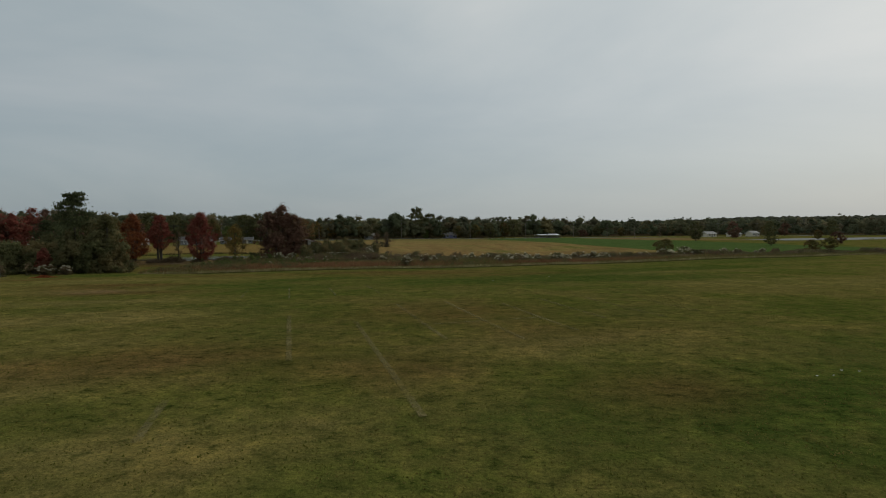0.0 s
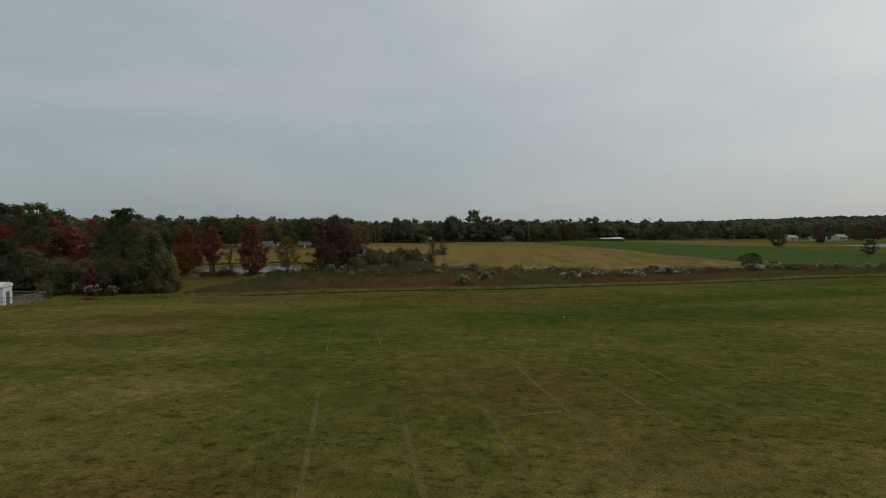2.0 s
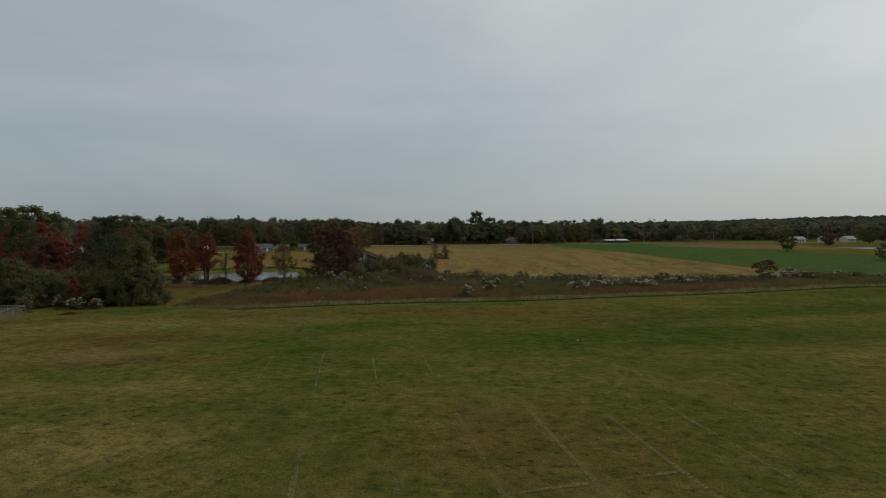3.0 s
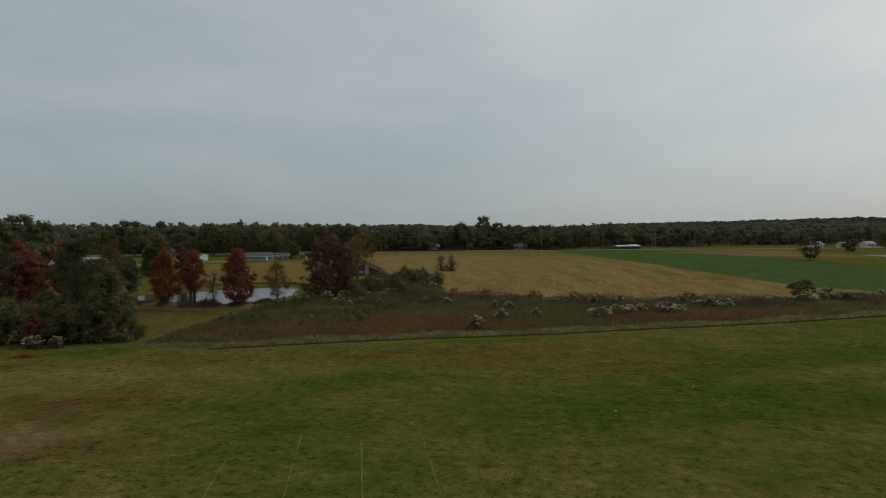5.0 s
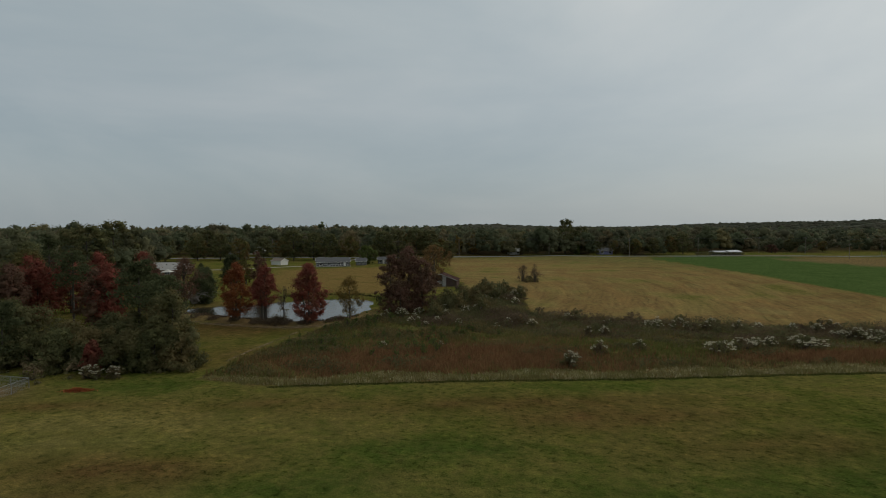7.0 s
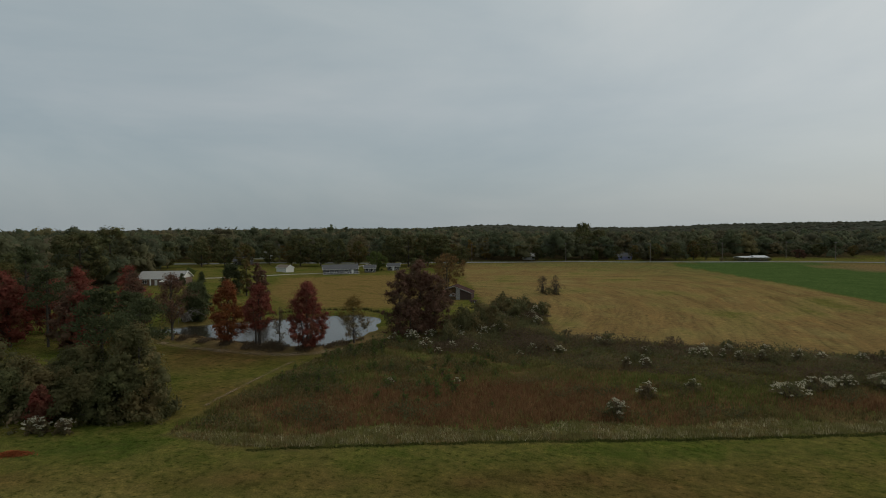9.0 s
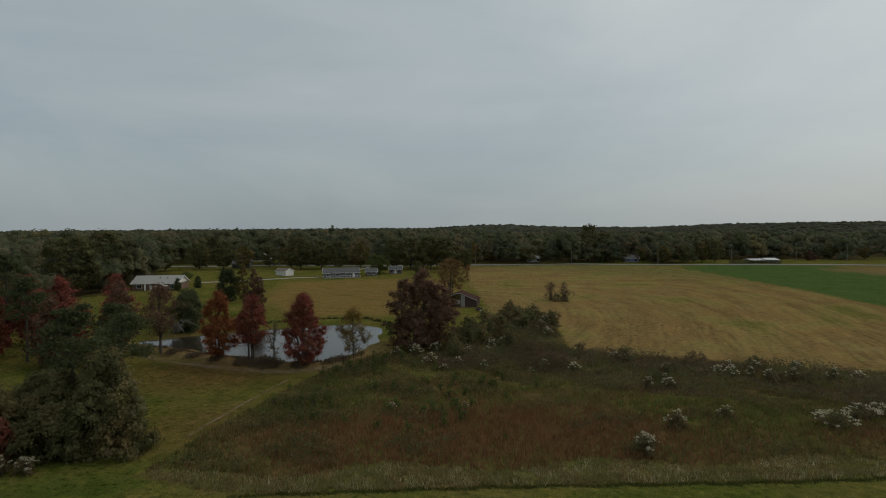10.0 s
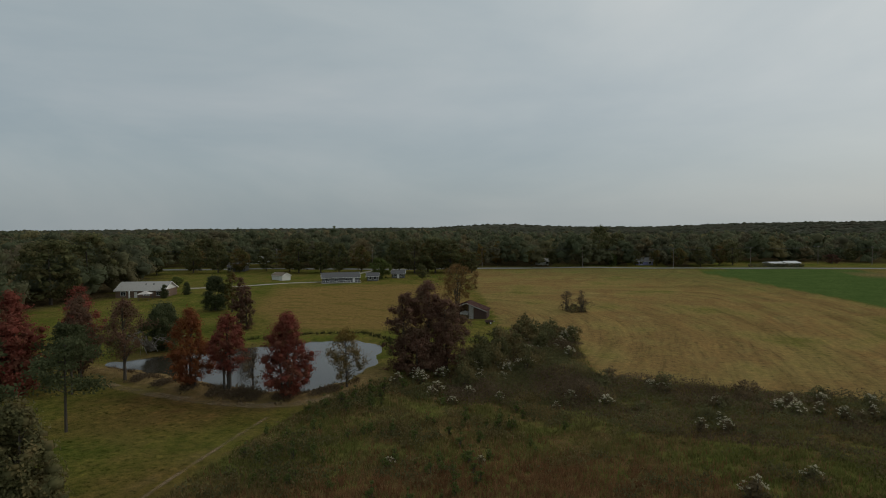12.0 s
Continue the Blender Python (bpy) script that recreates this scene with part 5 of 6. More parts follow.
ok = (np.abs(gx) < 7 + 0.86 * gy) & (rng.uniform(size=120000) < step(96, 40, gy) * 0.8 + 0.2 * step(96, 80, gy))
gx, gy = gx[ok], gy[ok]
blade_field("lawn_grass", "short mown field grass with dry tufts", gx, gy, rng.uniform(0.02, 0.075, len(gx)), rng.uniform(0.05, 0.12, len(gx)), 2, GRASS["turf"], 34)
# uncut strip whose dark colour paints the shadow line below the verge
eu = rng.uniform(-9, 150, 9000)
ex, ey = from_uv(eu, 106.1 + rng.normal(0, 0.16, 9000) + 0.12 * np.sin(eu))
blade_field("edge_shadow_grass", "uncut grass along the mowing edge, coloured dark as its shadow line", ex, ey, rng.uniform(0.08, 0.22, 9000), rng.uniform(0.05, 0.1, 9000), 3, grass_material("shadow_dark_edge_blades", [(0.0, (0.060, 0.072, 0.020)), (1.0, (0.110, 0.116, 0.036))]), 36)
# reeds on the pond's far bank
ra = rng.uniform(0, 1, 500)
pts = np.array([(-56.7, 170.0), (-62, 183), (-71, 189.5), (-82, 185), (-92, 176), (-99.3, 166.0)])
seg = np.minimum((ra * 5).astype(int), 4)
f = (ra * 5 - seg)[:, None]
rp = pts[seg] * (1 - f) + pts[seg + 1] * f + rng.normal(0, 0.6, (500, 2))
blade_field("reeds", "dark reeds fringing the pond's far bank", rp[:, 0], rp[:, 1], rng.uniform(0.35, 0.9, 500), rng.uniform(0.06, 0.12, 500), 6, grass_material("reed_blades", [(0.0, (0.030, 0.036, 0.016)), (1.0, (0.075, 0.070, 0.032))]), 35)

# dry stalks along the pond's near bank
nb = np.array([(-102.1, 147.8), (-90.0, 144.0), (-78.9, 142.7), (-66.6, 140.6), (-59.1, 142.8), (-55.3, 150.6)])
ra = rng.uniform(0, 1, 900)
seg = np.minimum((ra * 5).astype(int), 4)
f = (ra * 5 - seg)[:, None]
rp = nb[seg] * (1 - f) + nb[seg + 1] * f + rng.normal(0, 0.7, (900, 2)) + np.array([0.0, 0.6])
blade_field("bank_stalks", "dry brown stalks along the pond's near bank", rp[:, 0], rp[:, 1], rng.uniform(0.25, 0.9, 900) * (0.6 + 0.5 * np.sin(rp[:, 0] * 0.9)), rng.uniform(0.05, 0.1, 900), 5, grass_material("bank_blades", [(0.0, (0.060, 0.042, 0.026)), (1.0, (0.15, 0.105, 0.062))]), 38)


# ---- buildings ----
def part(name, bm, mat, parent, label=""):
    me = bpy.data.meshes.new(name)
    bm.normal_update()
    bm.to_mesh(me)
    bm.free()
    me.materials.append(mat)
    ob = new(name, me)
    ob.parent = parent
    if label:
        tagged(ob, label)
    return ob


def box(x0, x1, y0, y1, z0, z1, bevel=0.0, bm=None):
    bm = bm or bmesh.new()
    g = bmesh.ops.create_cube(bm, size=1.0, matrix=Matrix.Translation(((x0 + x1) / 2, (y0 + y1) / 2, (z0 + z1) / 2)) @ Matrix.Diagonal((x1 - x0, y1 - y0, z1 - z0, 1)))
    if bevel:
        es = list({e for v in g["verts"] for e in v.link_edges})
        bmesh.ops.bevel(bm, geom=es, offset=bevel, segments=2, affect="EDGES")
    return bm


def prism(profile, a0, a1, axis="x"):
    """A profile of (across, up) points pushed along an axis from a0 to a1."""
    bm = bmesh.new()
    put = (lambda a, p: (a, p[0], p[1])) if axis == "x" else (lambda a, p: (p[0], a, p[1]))
    r0, r1 = [bm.verts.new(put(a0, p)) for p in profile], [bm.verts.new(put(a1, p)) for p in profile]
    bm.faces.new(r0[::-1])
    bm.faces.new(r1)
    for i in range(len(profile)):
        j = (i + 1) % len(profile)
        bm.faces.new((r0[i], r0[j], r1[j], r1[i]))
    bmesh.ops.recalc_face_normals(bm, faces=bm.faces)
    return bm


BRICK = plain_material("brown_brick", (0.16, 0.105, 0.075), (0.22, 0.15, 0.11), 2.0, 0.9, 0.2, bump=0.4)
SIDING = plain_material("white_siding", (0.60, 0.59, 0.55), (0.70, 0.69, 0.65), 1.0, 0.6, 0.3, stretch=(0.2, 0.2, 6))
CREAM = plain_material("cream_siding", (0.55, 0.50, 0.38), (0.64, 0.60, 0.48), 1.0, 0.7, 0.3, stretch=(0.2, 0.2, 6))
GREYSIDE = plain_material("grey_siding", (0.105, 0.105, 0.105), (0.155, 0.152, 0.150), 1.0, 0.7, 0.3, stretch=(0.2, 0.2, 6))
BLUESIDE = plain_material("blue_siding", (0.20, 0.20, 0.38), (0.28, 0.27, 0.46), 1.0, 0.7, 0.3, stretch=(0.2, 0.2, 6))
SHINGLE = plain_material("pale_grey_shingle", (0.30, 0.29, 0.265), (0.38, 0.365, 0.335), 1.4, 0.9, 0.2, bump=0.4)
DARKROOF = plain_material("dark_shingle", (0.080, 0.080, 0.082), (0.125, 0.122, 0.120), 1.4, 0.9, 0.2, bump=0.4)
BROWNROOF = plain_material("brown_shingle", (0.16, 0.125, 0.095), (0.22, 0.175, 0.135), 1.4, 0.9, 0.2, bump=0.4)
TIN = plain_material("pale_sheet_metal", (0.50, 0.50, 0.50), (0.60, 0.60, 0.59), 0.8, 0.5, 0.4, 0.2)
RUST = plain_material("rusted_sheet_roof", (0.058, 0.030, 0.025), (0.095, 0.046, 0.036), 0.9, 0.9, 0.1, 0.0, stretch=(3, 0.4, 1))
OLDWOOD = plain_material("weathered_barn_wood", (0.060, 0.040, 0.034), (0.12, 0.080, 0.066), 2.0, 0.95, 0.1, bump=0.5, stretch=(4, 4, 0.3))
GREYWOOD = plain_material("silvered_board", (0.26, 0.25, 0.23), (0.36, 0.345, 0.32), 2.0, 0.95, 0.1, bump=0.4, stretch=(4, 4, 0.3))
TRIM = plain_material("white_trim_paint", (0.68, 0.67, 0.64), (0.78, 0.77, 0.74), 1.0, 0.5, 0.4)
DARKIN = plain_material("dark_interior_boards", (0.03, 0.028, 0.026), (0.05, 0.046, 0.042), 1.0, 0.95, 0.1)
STEEL = plain_material("galvanised_steel", (0.26, 0.265, 0.27), (0.36, 0.365, 0.37), 3.0, 0.45, 0.5, 0.7)
POLEWOOD = plain_material("creosoted_pole", (0.16, 0.13, 0.105), (0.25, 0.215, 0.18), 2.0, 0.95, 0.1, bump=0.4, stretch=(3, 3, 0.2))
RUBBER = plain_material("black_rubber", (0.022, 0.022, 0.022), (0.04, 0.04, 0.04), 3.0, 0.85, 0.2)


def glass_material():
    n = Nodes("window_glass", rough=0.12, spec=0.35)
    n.color(n.mix(n.noise(0.7, 2), (0.02, 0.024, 0.028), (0.045, 0.05, 0.055)))
    return n.mat


GLASS = glass_material()


def window(parent, x, z, w, h, y, face=-1, along="x"):
    """A framed window set on a wall: frame bars round a pane, and a sill."""
    def at(a0, a1, d0, d1, z0, z1):
        d0, d1 = sorted((y + face * d0, y + face * d1))
        return box(a0, a1, d0, d1, z0, z1) if along == "x" else box(d0, d1, a0, a1, z0, z1)
    pane = part("window", at(x - w / 2, x + w / 2, -0.02, 0.02, z, z + h), GLASS, parent)
    fr = bmesh.new()
    t = 0.09
    for a0, a1, z0, z1 in ((x - w / 2 - t, x + w / 2 + t, z + h, z + h + t), (x - w / 2 - t, x - w / 2, z, z + h), (x + w / 2, x + w / 2 + t, z, z + h), (x - 0.03, x + 0.03, z, z + h)):
        d0, d1 = sorted((y + face * 0.0, y + face * 0.06))
        box(a0, a1, d0, d1, z0, z1, bm=fr) if along == "x" else box(d0, d1, a0, a1, z0, z1, bm=fr)
    part("frame", fr, TRIM, pane, "white painted window frame")
    part("sill", at(x - w / 2 - 0.12, x + w / 2 + 0.12, 0.0, 0.12, z - 0.1, z), TRIM, pane)
    return pane


def gabled(name, label, category, x, y, L, D, H, rise, wall, roof, gable=None, over=0.45, windows=(), door=None, side_windows=(), rot=EDGE, chimney=False, low=0.15):
    """A gabled building: x, y is the middle of its front; its ridge runs along the front. Walls with gable ends, two roof slopes, trim, windows, door."""
    root = tagged(new(name), label, category)
    root.location = (x, y, min(hz(x, y), hz(*(Vector((x, y)) + Vector((0, D)).to_2d()))) - low)
    root.rotation_euler = (0, 0, radians(rot))
    w = 0.2
    part("front_wall", box(-L / 2, L / 2, 0, w, 0, H), wall, root)
    part("back_wall", box(-L / 2, L / 2, D - w, D, 0, H), wall, root)
    for s in (-1, 1):
        a0, a1 = sorted((s * L / 2, s * (L / 2 - w)))
        part("side_wall", box(a0, a1, w, D - w, 0, H), wall, root)
        part("gable", prism([(0, H), (D, H), (D / 2, H + rise)], a0, a1), gable or wall, root)
    sl = rise / (D / 2)
    for s in (0, 1):
        f = (lambda p: p) if s == 0 else (lambda p: D - p)
        prof = [(f(-over), H - over * sl + 0.03), (f(D / 2), H + rise + 0.03), (f(D / 2), H + rise + 0.19), (f(-over), H - over * sl + 0.19)]
        slope = part("roof_slope", prism(prof, -L / 2 - over, L / 2 + over), roof, root)
        for e in (-1, 1):
            a0, a1 = sorted((e * (L / 2 + over), e * (L / 2 + over + 0.05)))
            part("bargeboard", prism([(p, z - 0.12) if k < 2 else (p, z + 0.02) for k, (p, z) in enumerate(prof)], a0, a1), TRIM, slope, "white bargeboard")
        g0, g1 = sorted((f(-over), f(-over - 0.1)))
        part("gutter", box(-L / 2 - over, L / 2 + over, g0, g1, H - over * sl + 0.02, H - over * sl + 0.16), TRIM, slope)
    for wx, wz, ww, wh in windows:
        window(root, wx, wz, ww, wh, 0)
    for wy, wz, ww, wh in side_windows:
        window(root, wy, wz, ww, wh, L / 2, 1, "y")
    if door:
        d = part("door", box(door[0] - 0.5, door[0] + 0.5, -0.06, 0.02, 0.12, 2.15, 0.01), door[1], root)
        part("handle", box(door[0] + 0.34, door[0] + 0.42, -0.12, -0.06, 1.05, 1.15, 0.01), STEEL, d)
        part("doorstep", box(door[0] - 0.8, door[0] + 0.8, -0.9, -0.06, 0, 0.12, 0.02), GRAVEL, root)
    if chimney:
        part("chimney", box(L * 0.12, L * 0.12 + 0.7, D * 0.5, D * 0.5 + 0.6, H + rise * 0.8, H + rise + 0.9, 0.03), BRICK, root)
    return root


house = gabled("ranch_house", "long brown-brick ranch house with a pale shingled roof", "house", -171.5, 224.7, 16.4, 10.5, 2.7, 2.4, BRICK, SHINGLE, SIDING,
               windows=((-5.6, 0.9, 1.6, 1.3), (2.2, 0.9, 1.8, 1.3), (6.2, 0.9, 1.2, 1.2)), door=(-1.4, TRIM), side_windows=((3.0, 0.9, 1.2, 1.2),))
for vx in (0.5, 3.2):
    part("roof_vent", box(vx, vx + 0.35, 3.2, 3.5, 4.2, 4.75, 0.02), DARKROOF, house)
part("porch_post", box(-3.4, -3.0, -0.9, -0.5, 0, 2.6, 0.03), TRIM, house, "white porch column")


def make_canopy(x, y):
    """A garden canopy: four posts under a pale hipped cloth top."""
    root = tagged(new("garden_canopy"), "garden canopy with a pale cloth top on the lawn", "canopy")
    root.location, root.rotation_euler = (x, y, hz(x, y)), (0, 0, radians(EDGE))
    for sx in (-1, 1):
        for sy in (-1, 1):
            part("post", box(sx * 1.6 - 0.06, sx * 1.6 + 0.06, sy * 1.6 - 0.06, sy * 1.6 + 0.06, 0, 2.1, 0.01), DARKROOF, root)
    bm = bmesh.new()
    for z0, r0, z1, r1 in ((2.05, 2.0, 2.75, 0.55), (2.8, 0.75, 3.05, 0.05)):
        a = [bm.verts.new((r0 * p, r0 * q, z0)) for p, q in ((-1, -1), (1, -1), (1, 1), (-1, 1))]
        b = [bm.verts.new((r1 * p, r1 * q, z1)) for p, q in ((-1, -1), (1, -1), (1, 1), (-1, 1))]
        for i in range(4):
            bm.faces.new((a[i], a[(i + 1) % 4], b[(i + 1) % 4], b[i]))
        bm.faces.new(b)
        bm.faces.new(a[::-1])
    part("cloth_top", bm, plain_material("pale_canvas", (0.50, 0.47, 0.42), (0.60, 0.57, 0.52), 1.0, 0.9, 0.1), root)
    part("table", box(-0.8, 0.8, -0.5, 0.5, 0.68, 0.76, 0.02), OLDWOOD, root)
    return root


make_canopy(-165.3, 220.8)
for x, y in ((-162.6, 226.2), (-162.6, 236.8)):
    make_tree("clipped dark green conifer beside the brick house", "cone", 4.6, 1.9, "pine", x, y, 0.02, 40, 70, 0.26, 4, category="tree", name="conifer")

gabled("garden_shed", "small cream garden shed with a brown roof", "shed", -160.0, 290.6, 7.6, 4.6, 2.2, 1.2, SIDING, BROWNROOF, SIDING, 0.25, door=(2.0, TRIM), rot=-21)
h2 = gabled("long_house", "long low grey house with a dark roof and white trim", "house", -127.5, 289.5, 16.0, 8.0, 2.5, 1.8, GREYSIDE, DARKROOF, GREYSIDE,
            windows=((-6, 0.9, 1.5, 1.2), (-2, 0.9, 1.5, 1.2), (2.6, 0.9, 1.5, 1.2)), door=(5.5, TRIM), side_windows=((3, 0.9, 1.2, 1.2),), rot=30)
deck = part("deck", box(-8.3, 8.4, -2.4, -0.3, 0.25, 0.4, 0.02), GREYWOOD, h2)
for i in range(12):
    part("railing_post", box(-8.2 + i * 1.5, -8.1 + i * 1.5, -2.4, -2.3, 0.4, 1.3), TRIM, deck)
part("railing", box(-8.2, 8.4, -2.42, -2.32, 1.3, 1.38), TRIM, deck)
gabled("house", "small grey house half hidden by trees", "house", -111.5, 317.0, 6.0, 5.0, 2.3, 1.3, GREYSIDE, DARKROOF, windows=((-1.6, 0.9, 1.2, 1.2), (1.6, 0.9, 1.2, 1.2)), door=(0, TRIM))
gabled("house", "house with a pale gable behind the long house", "house", -117.5, 300.5, 5.0, 5.0, 2.3, 1.3, GREYSIDE, DARKROOF, SIDING, windows=((-1.2, 0.9, 1.2, 1.2), (1.2, 0.9, 1.2, 1.2)))
gabled("house", "white house at the wood's edge across the road", "house", -54, 414, 7.0, 6.0, 2.5, 1.7, SIDING, SHINGLE, windows=((-2.5, 0.9, 1.4, 1.2), (2.5, 0.9, 1.4, 1.2)), door=(0, TRIM))
gabled("house", "blue-sided house among dark trees across the road", "house", 6, 426, 9, 7, 2.6, 1.8, BLUESIDE, DARKROOF, SIDING, windows=((-2.6, 0.9, 1.6, 1.3), (2.6, 0.9, 1.6, 1.3)))
gabled("farm_shed", "low farm shed with a white metal roof", "shed", 78.0, 431, 7.2, 8, 1.9, 0.7, GREYSIDE, TIN, windows=((-2, 0.8, 1.4, 0.8), (2, 0.8, 1.4, 0.8)))
gabled("farm_shed", "long farm shed with a white metal roof", "shed", 87.2, 435, 7.7, 9, 2.1, 0.9, GREYSIDE, TIN, windows=((-2, 0.8, 1.4, 0.9), (2, 0.8, 1.4, 0.9)))
for x, y, L, lab in ((226, 468, 13, "white-roofed house beside the far road"), (244, 462, 12, "pale house beside the far road"), (264, 470, 10, "pale house with a metal roof beside the far road")):
    gabled("house", lab, "house", x, y, L * 0.75, 7, 2.6, 1.8, CREAM, SHINGLE, windows=((-2.4, 0.9, 1.4, 1.2), (2.4, 0.9, 1.4, 1.2)), door=(0, DARKROOF))
gabled("house", "pale house glimpsed through dark trees", "house", -226, 372, 12, 8, 2.8, 2.2, SIDING, SHINGLE, windows=((-3, 0.9, 1.4, 1.2), (3, 0.9, 1.4, 1.2)))
gabled("house", "tan house glimpsed behind yard trees", "house", -205, 322, 9, 7, 2.6, 1.8, GREYSIDE, DARKROOF, windows=((-3, 0.9, 1.4, 1.2), (3, 0.9, 1.4, 1.2)), door=(0, DARKROOF))


def make_barn(x, y, rot):
    """The old open barn: rusty roof, one open bay, plank walls. The gable faces -y."""
    W, L, He, Hp = 10.6, 5.6, 2.3, 4.3
    root = tagged(new("old_barn"), "old open-fronted wooden barn with a rusty metal roof", "barn")
    root.location, root.rotation_euler = (x, y, hz(x, y) - 0.1), (0, 0, radians(rot))
    for px in (-W / 2, -2.6, 0.5, W / 2 - 0.2):
        for py in (0, L / 2, L - 0.2):
            top = He if abs(px) > 3 else Hp - 0.8
            part("post", box(px, px + 0.2, py, py + 0.2, 0, top, 0.015), OLDWOOD, root)
    rng = np.random.default_rng(4)

    def roof_z(px):
        return Hp - (Hp - He) * abs(px) / (W / 2)

    def plank(x0, x1, y0, y1, z0, z1, mat=OLDWOOD):
        part("plank", box(x0, x1, y0, y1, z0 + rng.uniform(0, 0.12), z1 - rng.uniform(0, 0.08)), mat, root)
    for i in range(11):  # the boarded bay
        a = 1.95 + i * 0.305
        plank(a, a + 0.27, -0.05, 0.0, 0.05, roof_z(a + 0.27) - 0.12)
    for i in range(4):  # pale boards between the bays
        a = 0.62 + i * 0.32
        plank(a, a + 0.29, -0.07, -0.02, 0.05, roof_z(a) - 0.3, GREYWOOD)
    for i in range(8):
        a = -5.25 + i * 0.31
        plank(a, a + 0.27, -0.05, 0.0, 0.05, roof_z(a) - 0.12)
    for i in range(15):
        a = 0.2 + i * 0.34
        plank(W / 2, W / 2 + 0.05, a, a + 0.30, 0.05, He - 0.1)
        plank(-W / 2 - 0.05, -W / 2, a, a + 0.30, 0.05, He - 0.1)
    for i in range(30):
        a = -W / 2 + 0.02 + i * 0.345
        plank(a, a + 0.30, L, L + 0.05, 0.05, roof_z(a + 0.15) - 0.1)
    for s in (-1, 1):
        ov = 0.35
        prof = [(0, Hp + 0.02), (s * (W / 2 + ov), He - ov * (Hp - He) / (W / 2) + 0.02), (s * (W / 2 + ov), He - ov * (Hp - He) / (W / 2) + 0.10), (0, Hp + 0.10)]
        slope = part("roof_slope", prism(prof, -0.5, L + 0.4, "y"), RUST, root, "rusty red metal roof sheets")
        for k in range(7):
            a = -0.45 + k * 0.98
            rib = [(p, z + 0.08) if j < 2 else (p, z + 0.05) for j, (p, z) in enumerate(prof)]
            part("seam", prism(rib, a, a + 0.06, "y"), RUST, slope)
        part("bargeboard", prism([(p, z - 0.16) if j < 2 else (p, z) for j, (p, z) in enumerate(prof)], -0.58, -0.5, "y"), GREYWOOD, slope, "pale bargeboard")
    part("dirt_floor", box(-W / 2 + 0.2, W / 2 - 0.2, 0.2, L - 0.2, 0.0, 0.12), DARKIN, root)
    return root


make_barn(-52.6, 214.0, 3)


def make_stack(x, y):
    """Bales under a pale sheet inside the barn's open bay."""
    root = tagged(new("covered_stack"), "stack under a pale sheet inside the open barn", "stack")
    root.location, root.rotation_euler = (x, y, hz(x, y) + 0.05), (0, 0, radians(-6))
    part("bales", box(-1.0, 1.0, -0.6, 0.8, 0, 1.1, 0.08), plain_material("old_straw", (0.20, 0.155, 0.08), (0.28, 0.22, 0.12), 4.0, 0.95, 0.1), root)
    part("sheet", prism([(-1.1, 1.11), (-0.8, 1.4), (0.0, 1.6), (0.8, 1.4), (1.1, 1.11), (1.15, 0.7), (-1.15, 0.7)], -0.7, 0.9, "y"), TRIM, root, "pale plastic sheet")
    return root


make_stack(-53.8, 216.6)


def make_cart(x, y):
    """A small two-wheeled farm cart with a drawbar."""
    root = tagged(new("farm_cart"), "small dark two-wheeled farm cart on the grass", "cart")
    root.location, root.rotation_euler = (x, y, hz(x, y)), (0, 0, radians(50))
    part("bed", box(-0.9, 0.9, -0.55, 0.55, 0.5, 0.62, 0.02), OLDWOOD, root)
    for s in (-1, 1):
        part("side_board", box(-0.9, 0.9, s * 0.53 - 0.03, s * 0.53 + 0.03, 0.62, 1.0, 0.01), OLDWOOD, root)
        bm = bmesh.new()
        bmesh.ops.create_cone(bm, cap_ends=True, segments=18, radius1=0.36, radius2=0.36, depth=0.16, matrix=Matrix.Translation((0, s * 0.68, 0.36)) @ Matrix.Rotation(math.pi / 2, 4, "X"))
        wheel = part("tyre", bm, RUBBER, root)
        bm = bmesh.new()
        bmesh.ops.create_cone(bm, cap_ends=True, segments=14, radius1=0.2, radius2=0.17, depth=0.18, matrix=Matrix.Translation((0, s * 0.69, 0.36)) @ Matrix.Rotation(math.pi / 2, 4, "X"))
        part("rim", bm, TRIM, wheel)
    part("drawbar", box(0.9, 2.0, -0.05, 0.05, 0.48, 0.58, 0.01), STEEL, root)
    return root


make_cart(-45.2, 207.5)


# ---- power line along the road ----
def make_pole(x, y, h=11.5, rot=EDGE):
    root = tagged(new("utility_pole"), "weathered wooden utility pole with a crossarm", "utility pole", "poles along the road")
    root.location, root.rotation_euler = (x, y, hz(x, y) - 0.2), (0, 0, radians(rot))
    bm = bmesh.new()
    bmesh.ops.create_cone(bm, cap_ends=True, segments=10, radius1=0.19, radius2=0.12, depth=h, matrix=Matrix.Translation((0, 0, h / 2)))
    part("pole", bm, POLEWOOD, root)
    arm = part("crossarm", box(-0.06, 0.06, -1.25, 1.25, h - 0.75, h - 0.58, 0.01), POLEWOOD, root)
    for a in (-1.15, -0.55, 0.55, 1.15):
        bm = bmesh.new()
        bmesh.ops.create_cone(bm, cap_ends=True, segments=8, radius1=0.06, radius2=0.035, depth=0.2, matrix=Matrix.Translation((0, a, h - 0.48)))
        part("insulator", bm, STEEL, arm)
    for s in (-1, 1):
        bm = bmesh.new()
        bmesh.ops.create_cone(bm, cap_ends=True, segments=5, radius1=0.025, radius2=0.025, depth=1.0, matrix=Matrix.Translation((0.08, s * 0.38, h - 0.98)) @ Matrix.Rotation(s * radians(-48), 4, "X"))
        part("brace", bm, STEEL, root)
    return root


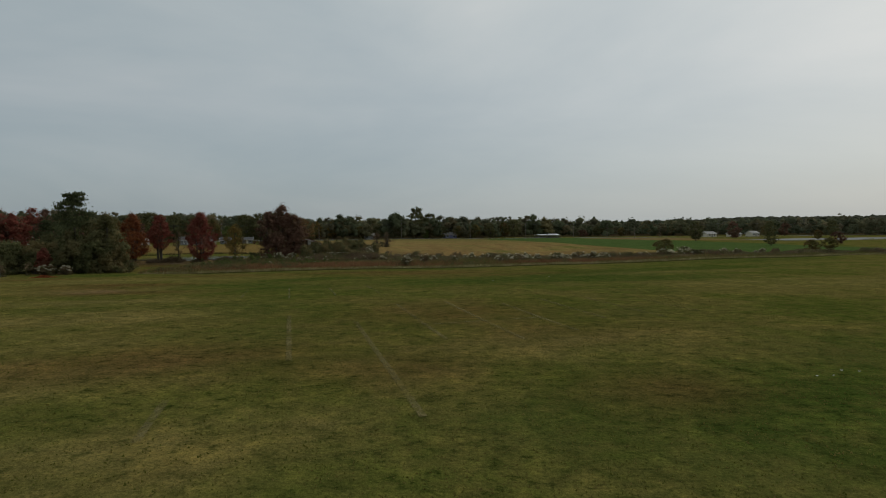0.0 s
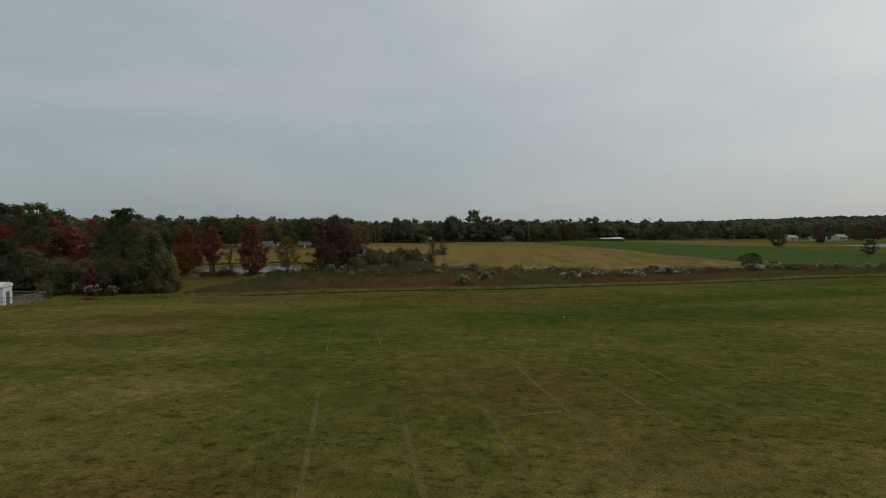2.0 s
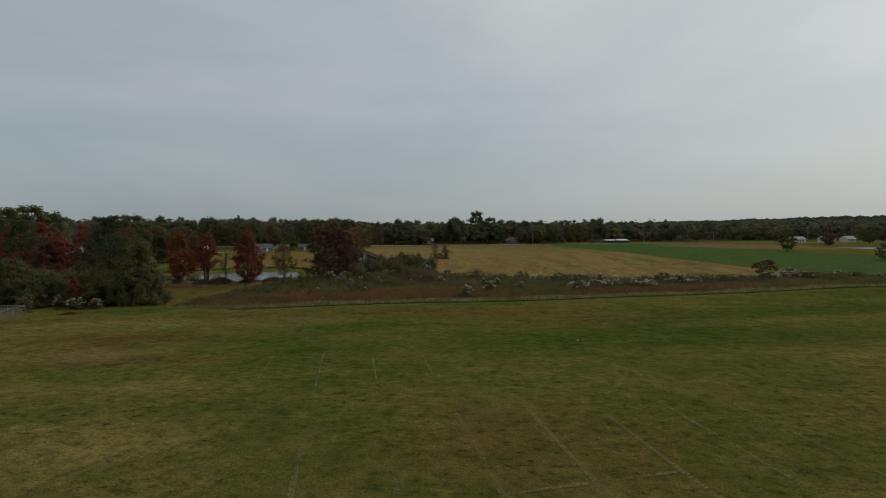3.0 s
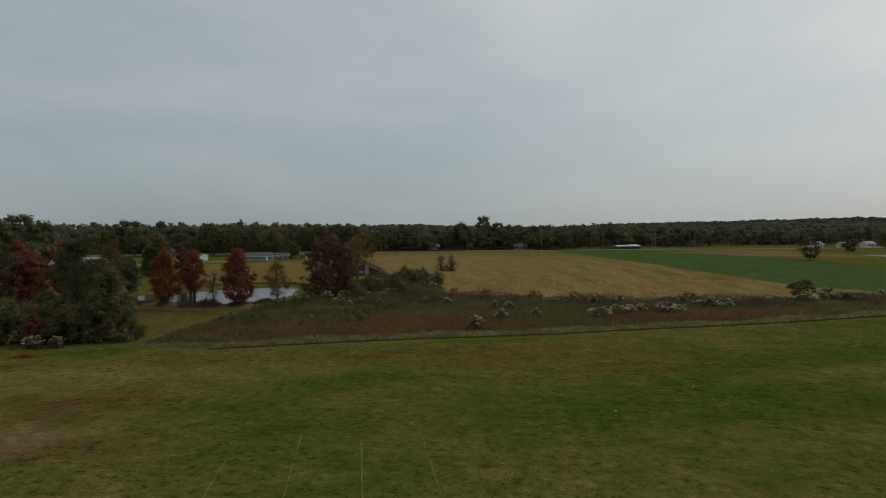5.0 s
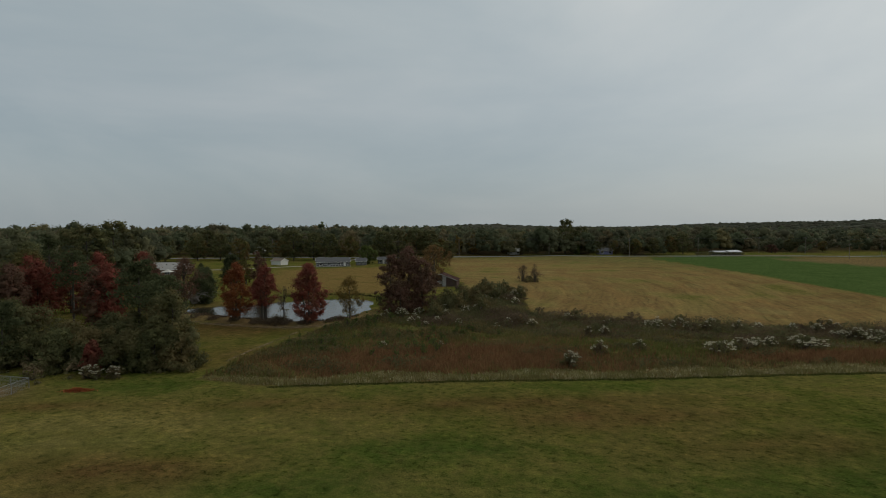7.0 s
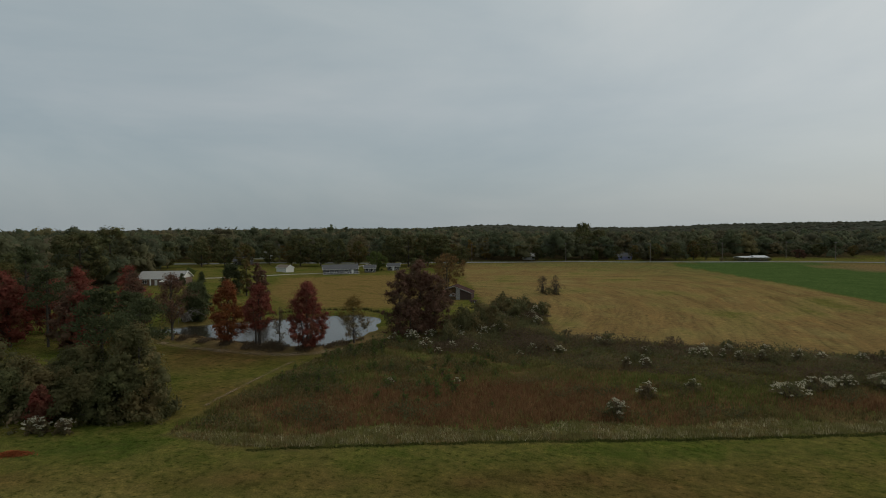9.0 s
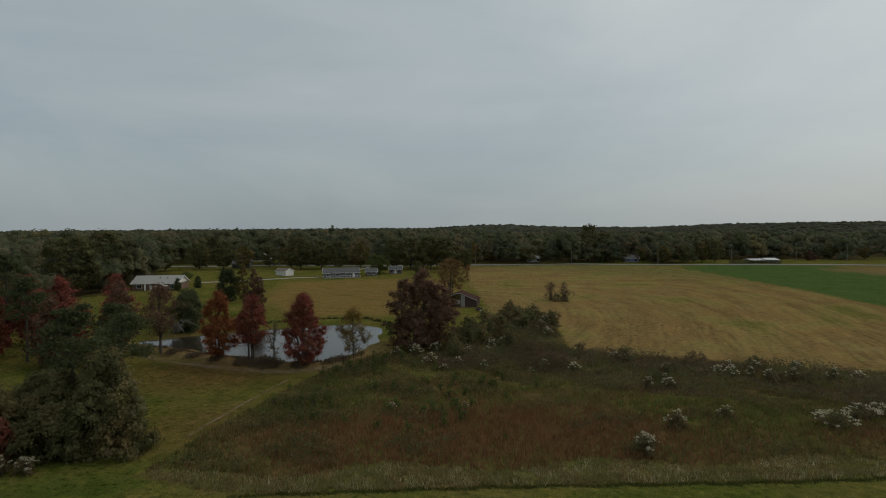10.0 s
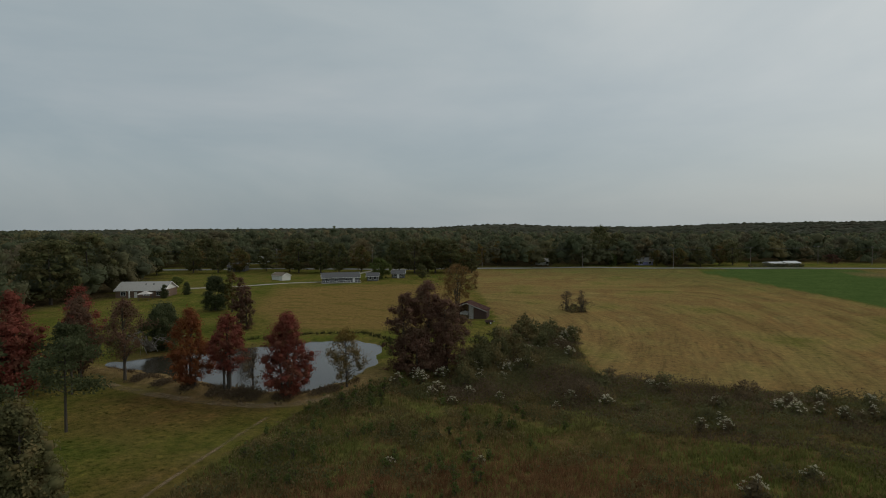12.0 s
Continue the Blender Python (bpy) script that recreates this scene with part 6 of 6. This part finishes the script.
POLES = [(-262, 316), (-193.7, 342.5), (-140.3, 353), (-85.7, 385), (-30, 401), (20, 412), (64, 432), (109, 466), (136, 462), (176, 452), (227, 460), (276, 490), (340, 520)]
WIRE = plain_material("dull_cable", (0.05, 0.05, 0.05), (0.08, 0.08, 0.08), 2.0, 0.6, 0.3)
for x, y in POLES:
    make_pole(x, y)
for a in (-1.15, 0.55, 1.15):
    cu = bpy.data.curves.new("power_line", "CURVE")
    cu.dimensions, cu.bevel_depth, cu.bevel_resolution = "3D", 0.022, 1
    sp = cu.splines.new("POLY")
    pts = []
    for (ax, ay), (bx, by) in zip(POLES, POLES[1:]):
        for i in range(9):
            t = i / 8
            x, y = ax + (bx - ax) * t - SU * a, ay + (by - ay) * t + CU * a
            pts.append((x, y, (1 - t) * hz(ax, ay) + t * hz(bx, by) + 10.95 - 4 * 1.1 * t * (1 - t), 1))
    sp.points.add(len(pts) - 1)
    for p, c in zip(sp.points, pts):
        p.co = c
    cu.materials.append(WIRE)
    tagged(new("power_line", cu), "sagging power cable between wooden poles", "cable", "cables along the road")
make_pole(139, 404, 9.0)


# ---- fence and white shed at the field's corner ----
def make_fence(pts, h=1.25):
    root = tagged(new("chain_link_fence"), "galvanised chain-link fence at the mown field's edge", "fence")
    root.location = (pts[0][0], pts[0][1], hz(*pts[0]))
    ox, oy, oz = root.location

    def rod(name, a, b, r, parent=root):
        v, f = [], []
        tube(v, f, [(a[0] - ox, a[1] - oy, a[2] - oz), (b[0] - ox, b[1] - oy, b[2] - oz)], [r, r], 6)
        ob = new(name, mesh_from(name, v, f, STEEL, True))
        ob.parent = parent
        return ob
    for (ax, ay), (bx, by) in zip(pts, pts[1:]):
        l = math.hypot(bx - ax, by - ay)
        k = max(1, round(l / 2.6))
        za, zb = hz(ax, ay), hz(bx, by)
        for i in range(k + 1):
            t = i / k
            p = (ax + (bx - ax) * t, ay + (by - ay) * t, za + (zb - za) * t)
            rod("post", (p[0], p[1], p[2] - 0.2), (p[0], p[1], p[2] + h + 0.03), 0.045)
        rod("top_rail", (ax, ay, za + h), (bx, by, zb + h), 0.035)
        rod("middle_rail", (ax, ay, za + h * 0.62), (bx, by, zb + h * 0.62), 0.02)
        v, f = [], []
        n = int(l / 0.16)
        rise = h / l
        for i in range(-int(n * rise) - 1, n + int(n * rise) + 1):
            for s in (-1, 1):
                t0, t1 = i / n, i / n + s * rise
                z0, z1 = 0.03, h
                if t0 < 0 or t0 > 1 or t1 < 0 or t1 > 1:
                    continue
                a = (ax + (bx - ax) * t0 - ox, ay + (by - ay) * t0 - oy, za + (zb - za) * t0 + z0 - oz)
                b = (ax + (bx - ax) * t1 - ox, ay + (by - ay) * t1 - oy, za + (zb - za) * t1 + z1 - oz)
                tube(v, f, [a, b], [0.006, 0.006], 3)
        ob = new("wire_mesh", mesh_from("wire_mesh", v, f, STEEL))
        ob.parent = root
    return root


make_fence([(-79.5, 89.0), (-71.3, 89.3), (-69.6, 81.6), (-77.0, 78.6)])


def make_store(x, y):
    """A white equipment store with a shallow rounded roof."""
    root = tagged(new("equipment_store"), "white metal equipment store with a shallow rounded roof", "shed")
    root.location, root.rotation_euler = (x, y, hz(x, y) - 0.1), (0, 0, radians(25))
    white = plain_material("white_sheet_metal", (0.68, 0.68, 0.66), (0.78, 0.78, 0.76), 0.8, 0.5, 0.4)
    part("body", box(-3.6, 2.4, -1.7, 1.7, 0, 2.75, 0.04), white, root)
    prof = [(-1.85, 2.7)] + [(1.85 * math.sin(a), 2.75 + 0.62 * math.cos(a)) for a in np.linspace(-1.35, 1.35, 9)] + [(1.85, 2.7)]
    part("roof", prism(prof, -3.7, 2.5), white, root)
    part("band", box(-3.63, 2.43, -1.73, 1.73, 2.6, 2.68), STEEL, root)
    d = part("door", box(2.4, 2.45, -0.6, 0.6, 0.1, 2.0, 0.01), GREYSIDE, root)
    part("handle", box(2.45, 2.52, 0.4, 0.5, 1.0, 1.15, 0.01), STEEL, d)
    return root


make_store(-74.6, 82.7)


# ---- small things on the grass ----
def make_leaf_pile(x, y):
    """A low heap of raked leaves."""
    rng = np.random.default_rng(91)
    px, py = rng.normal(0, 0.75, 1500), rng.normal(0, 0.32, 1500)
    top = 0.38 * np.exp(-((px / 1.0) ** 2 + (py / 0.45) ** 2))
    V, F = leaves(rng, np.stack([px, py, top * rng.uniform(0.2, 1, 1500) + 0.03], 1), rng.uniform(0.09, 0.2, 1500), 0.0, np.tile(np.array([[0.0, 0.0, 1.0]]), (1500, 1)))
    ob = new("leaf_pile", mesh_from("leaf_pile", V, F, LEAF["litter"]))
    ob.matrix_world = pose(x, y, hz(x, y), 0, 0, EDGE)
    return tagged(ob, "low heap of orange-red fallen leaves on the lawn", "leaf pile")


make_leaf_pile(-64.7, 89.9)
PAPER = plain_material("crumpled_white_paper", (0.60, 0.59, 0.56), (0.74, 0.73, 0.70), 6.0, 0.7, 0.2)


def make_scrap(x, y, s, seed):
    """A crumpled sheet lying on the grass."""
    rng = np.random.default_rng(seed)
    g = np.linspace(-0.5, 0.5, 6)
    X, Y = np.meshgrid(g, g)
    Z = 0.05 + 0.12 * rng.uniform(0, 1, X.shape)
    X, Y = X + rng.normal(0, 0.05, X.shape), Y + rng.normal(0, 0.05, Y.shape)
    i = np.arange(30).reshape(5, 6)[:, :-1].ravel()
    me = mesh_from("litter_scrap", np.stack([X, Y, Z], 2).reshape(-1, 3) * s, np.stack([i, i + 1, i + 7, i + 6], 1), PAPER)
    ob = new("litter_scrap", me)
    ob.matrix_world = pose(x, y, hz(x, y) + 0.02, 0, 0, rng.uniform(0, 360))
    return tagged(ob, "crumpled white scrap of litter on the grass", "litter", "scraps on the field")


for k, (x, y, s) in enumerate(((16.9, 25.0, 0.10), (17.7, 25.1, 0.07), (18.7, 26.0, 0.09), (19.4, 25.8, 0.08), (6.6, 74.2, 0.16), (15.9, 83.4, 0.16))):
    make_scrap(x, y, s, 200 + k)
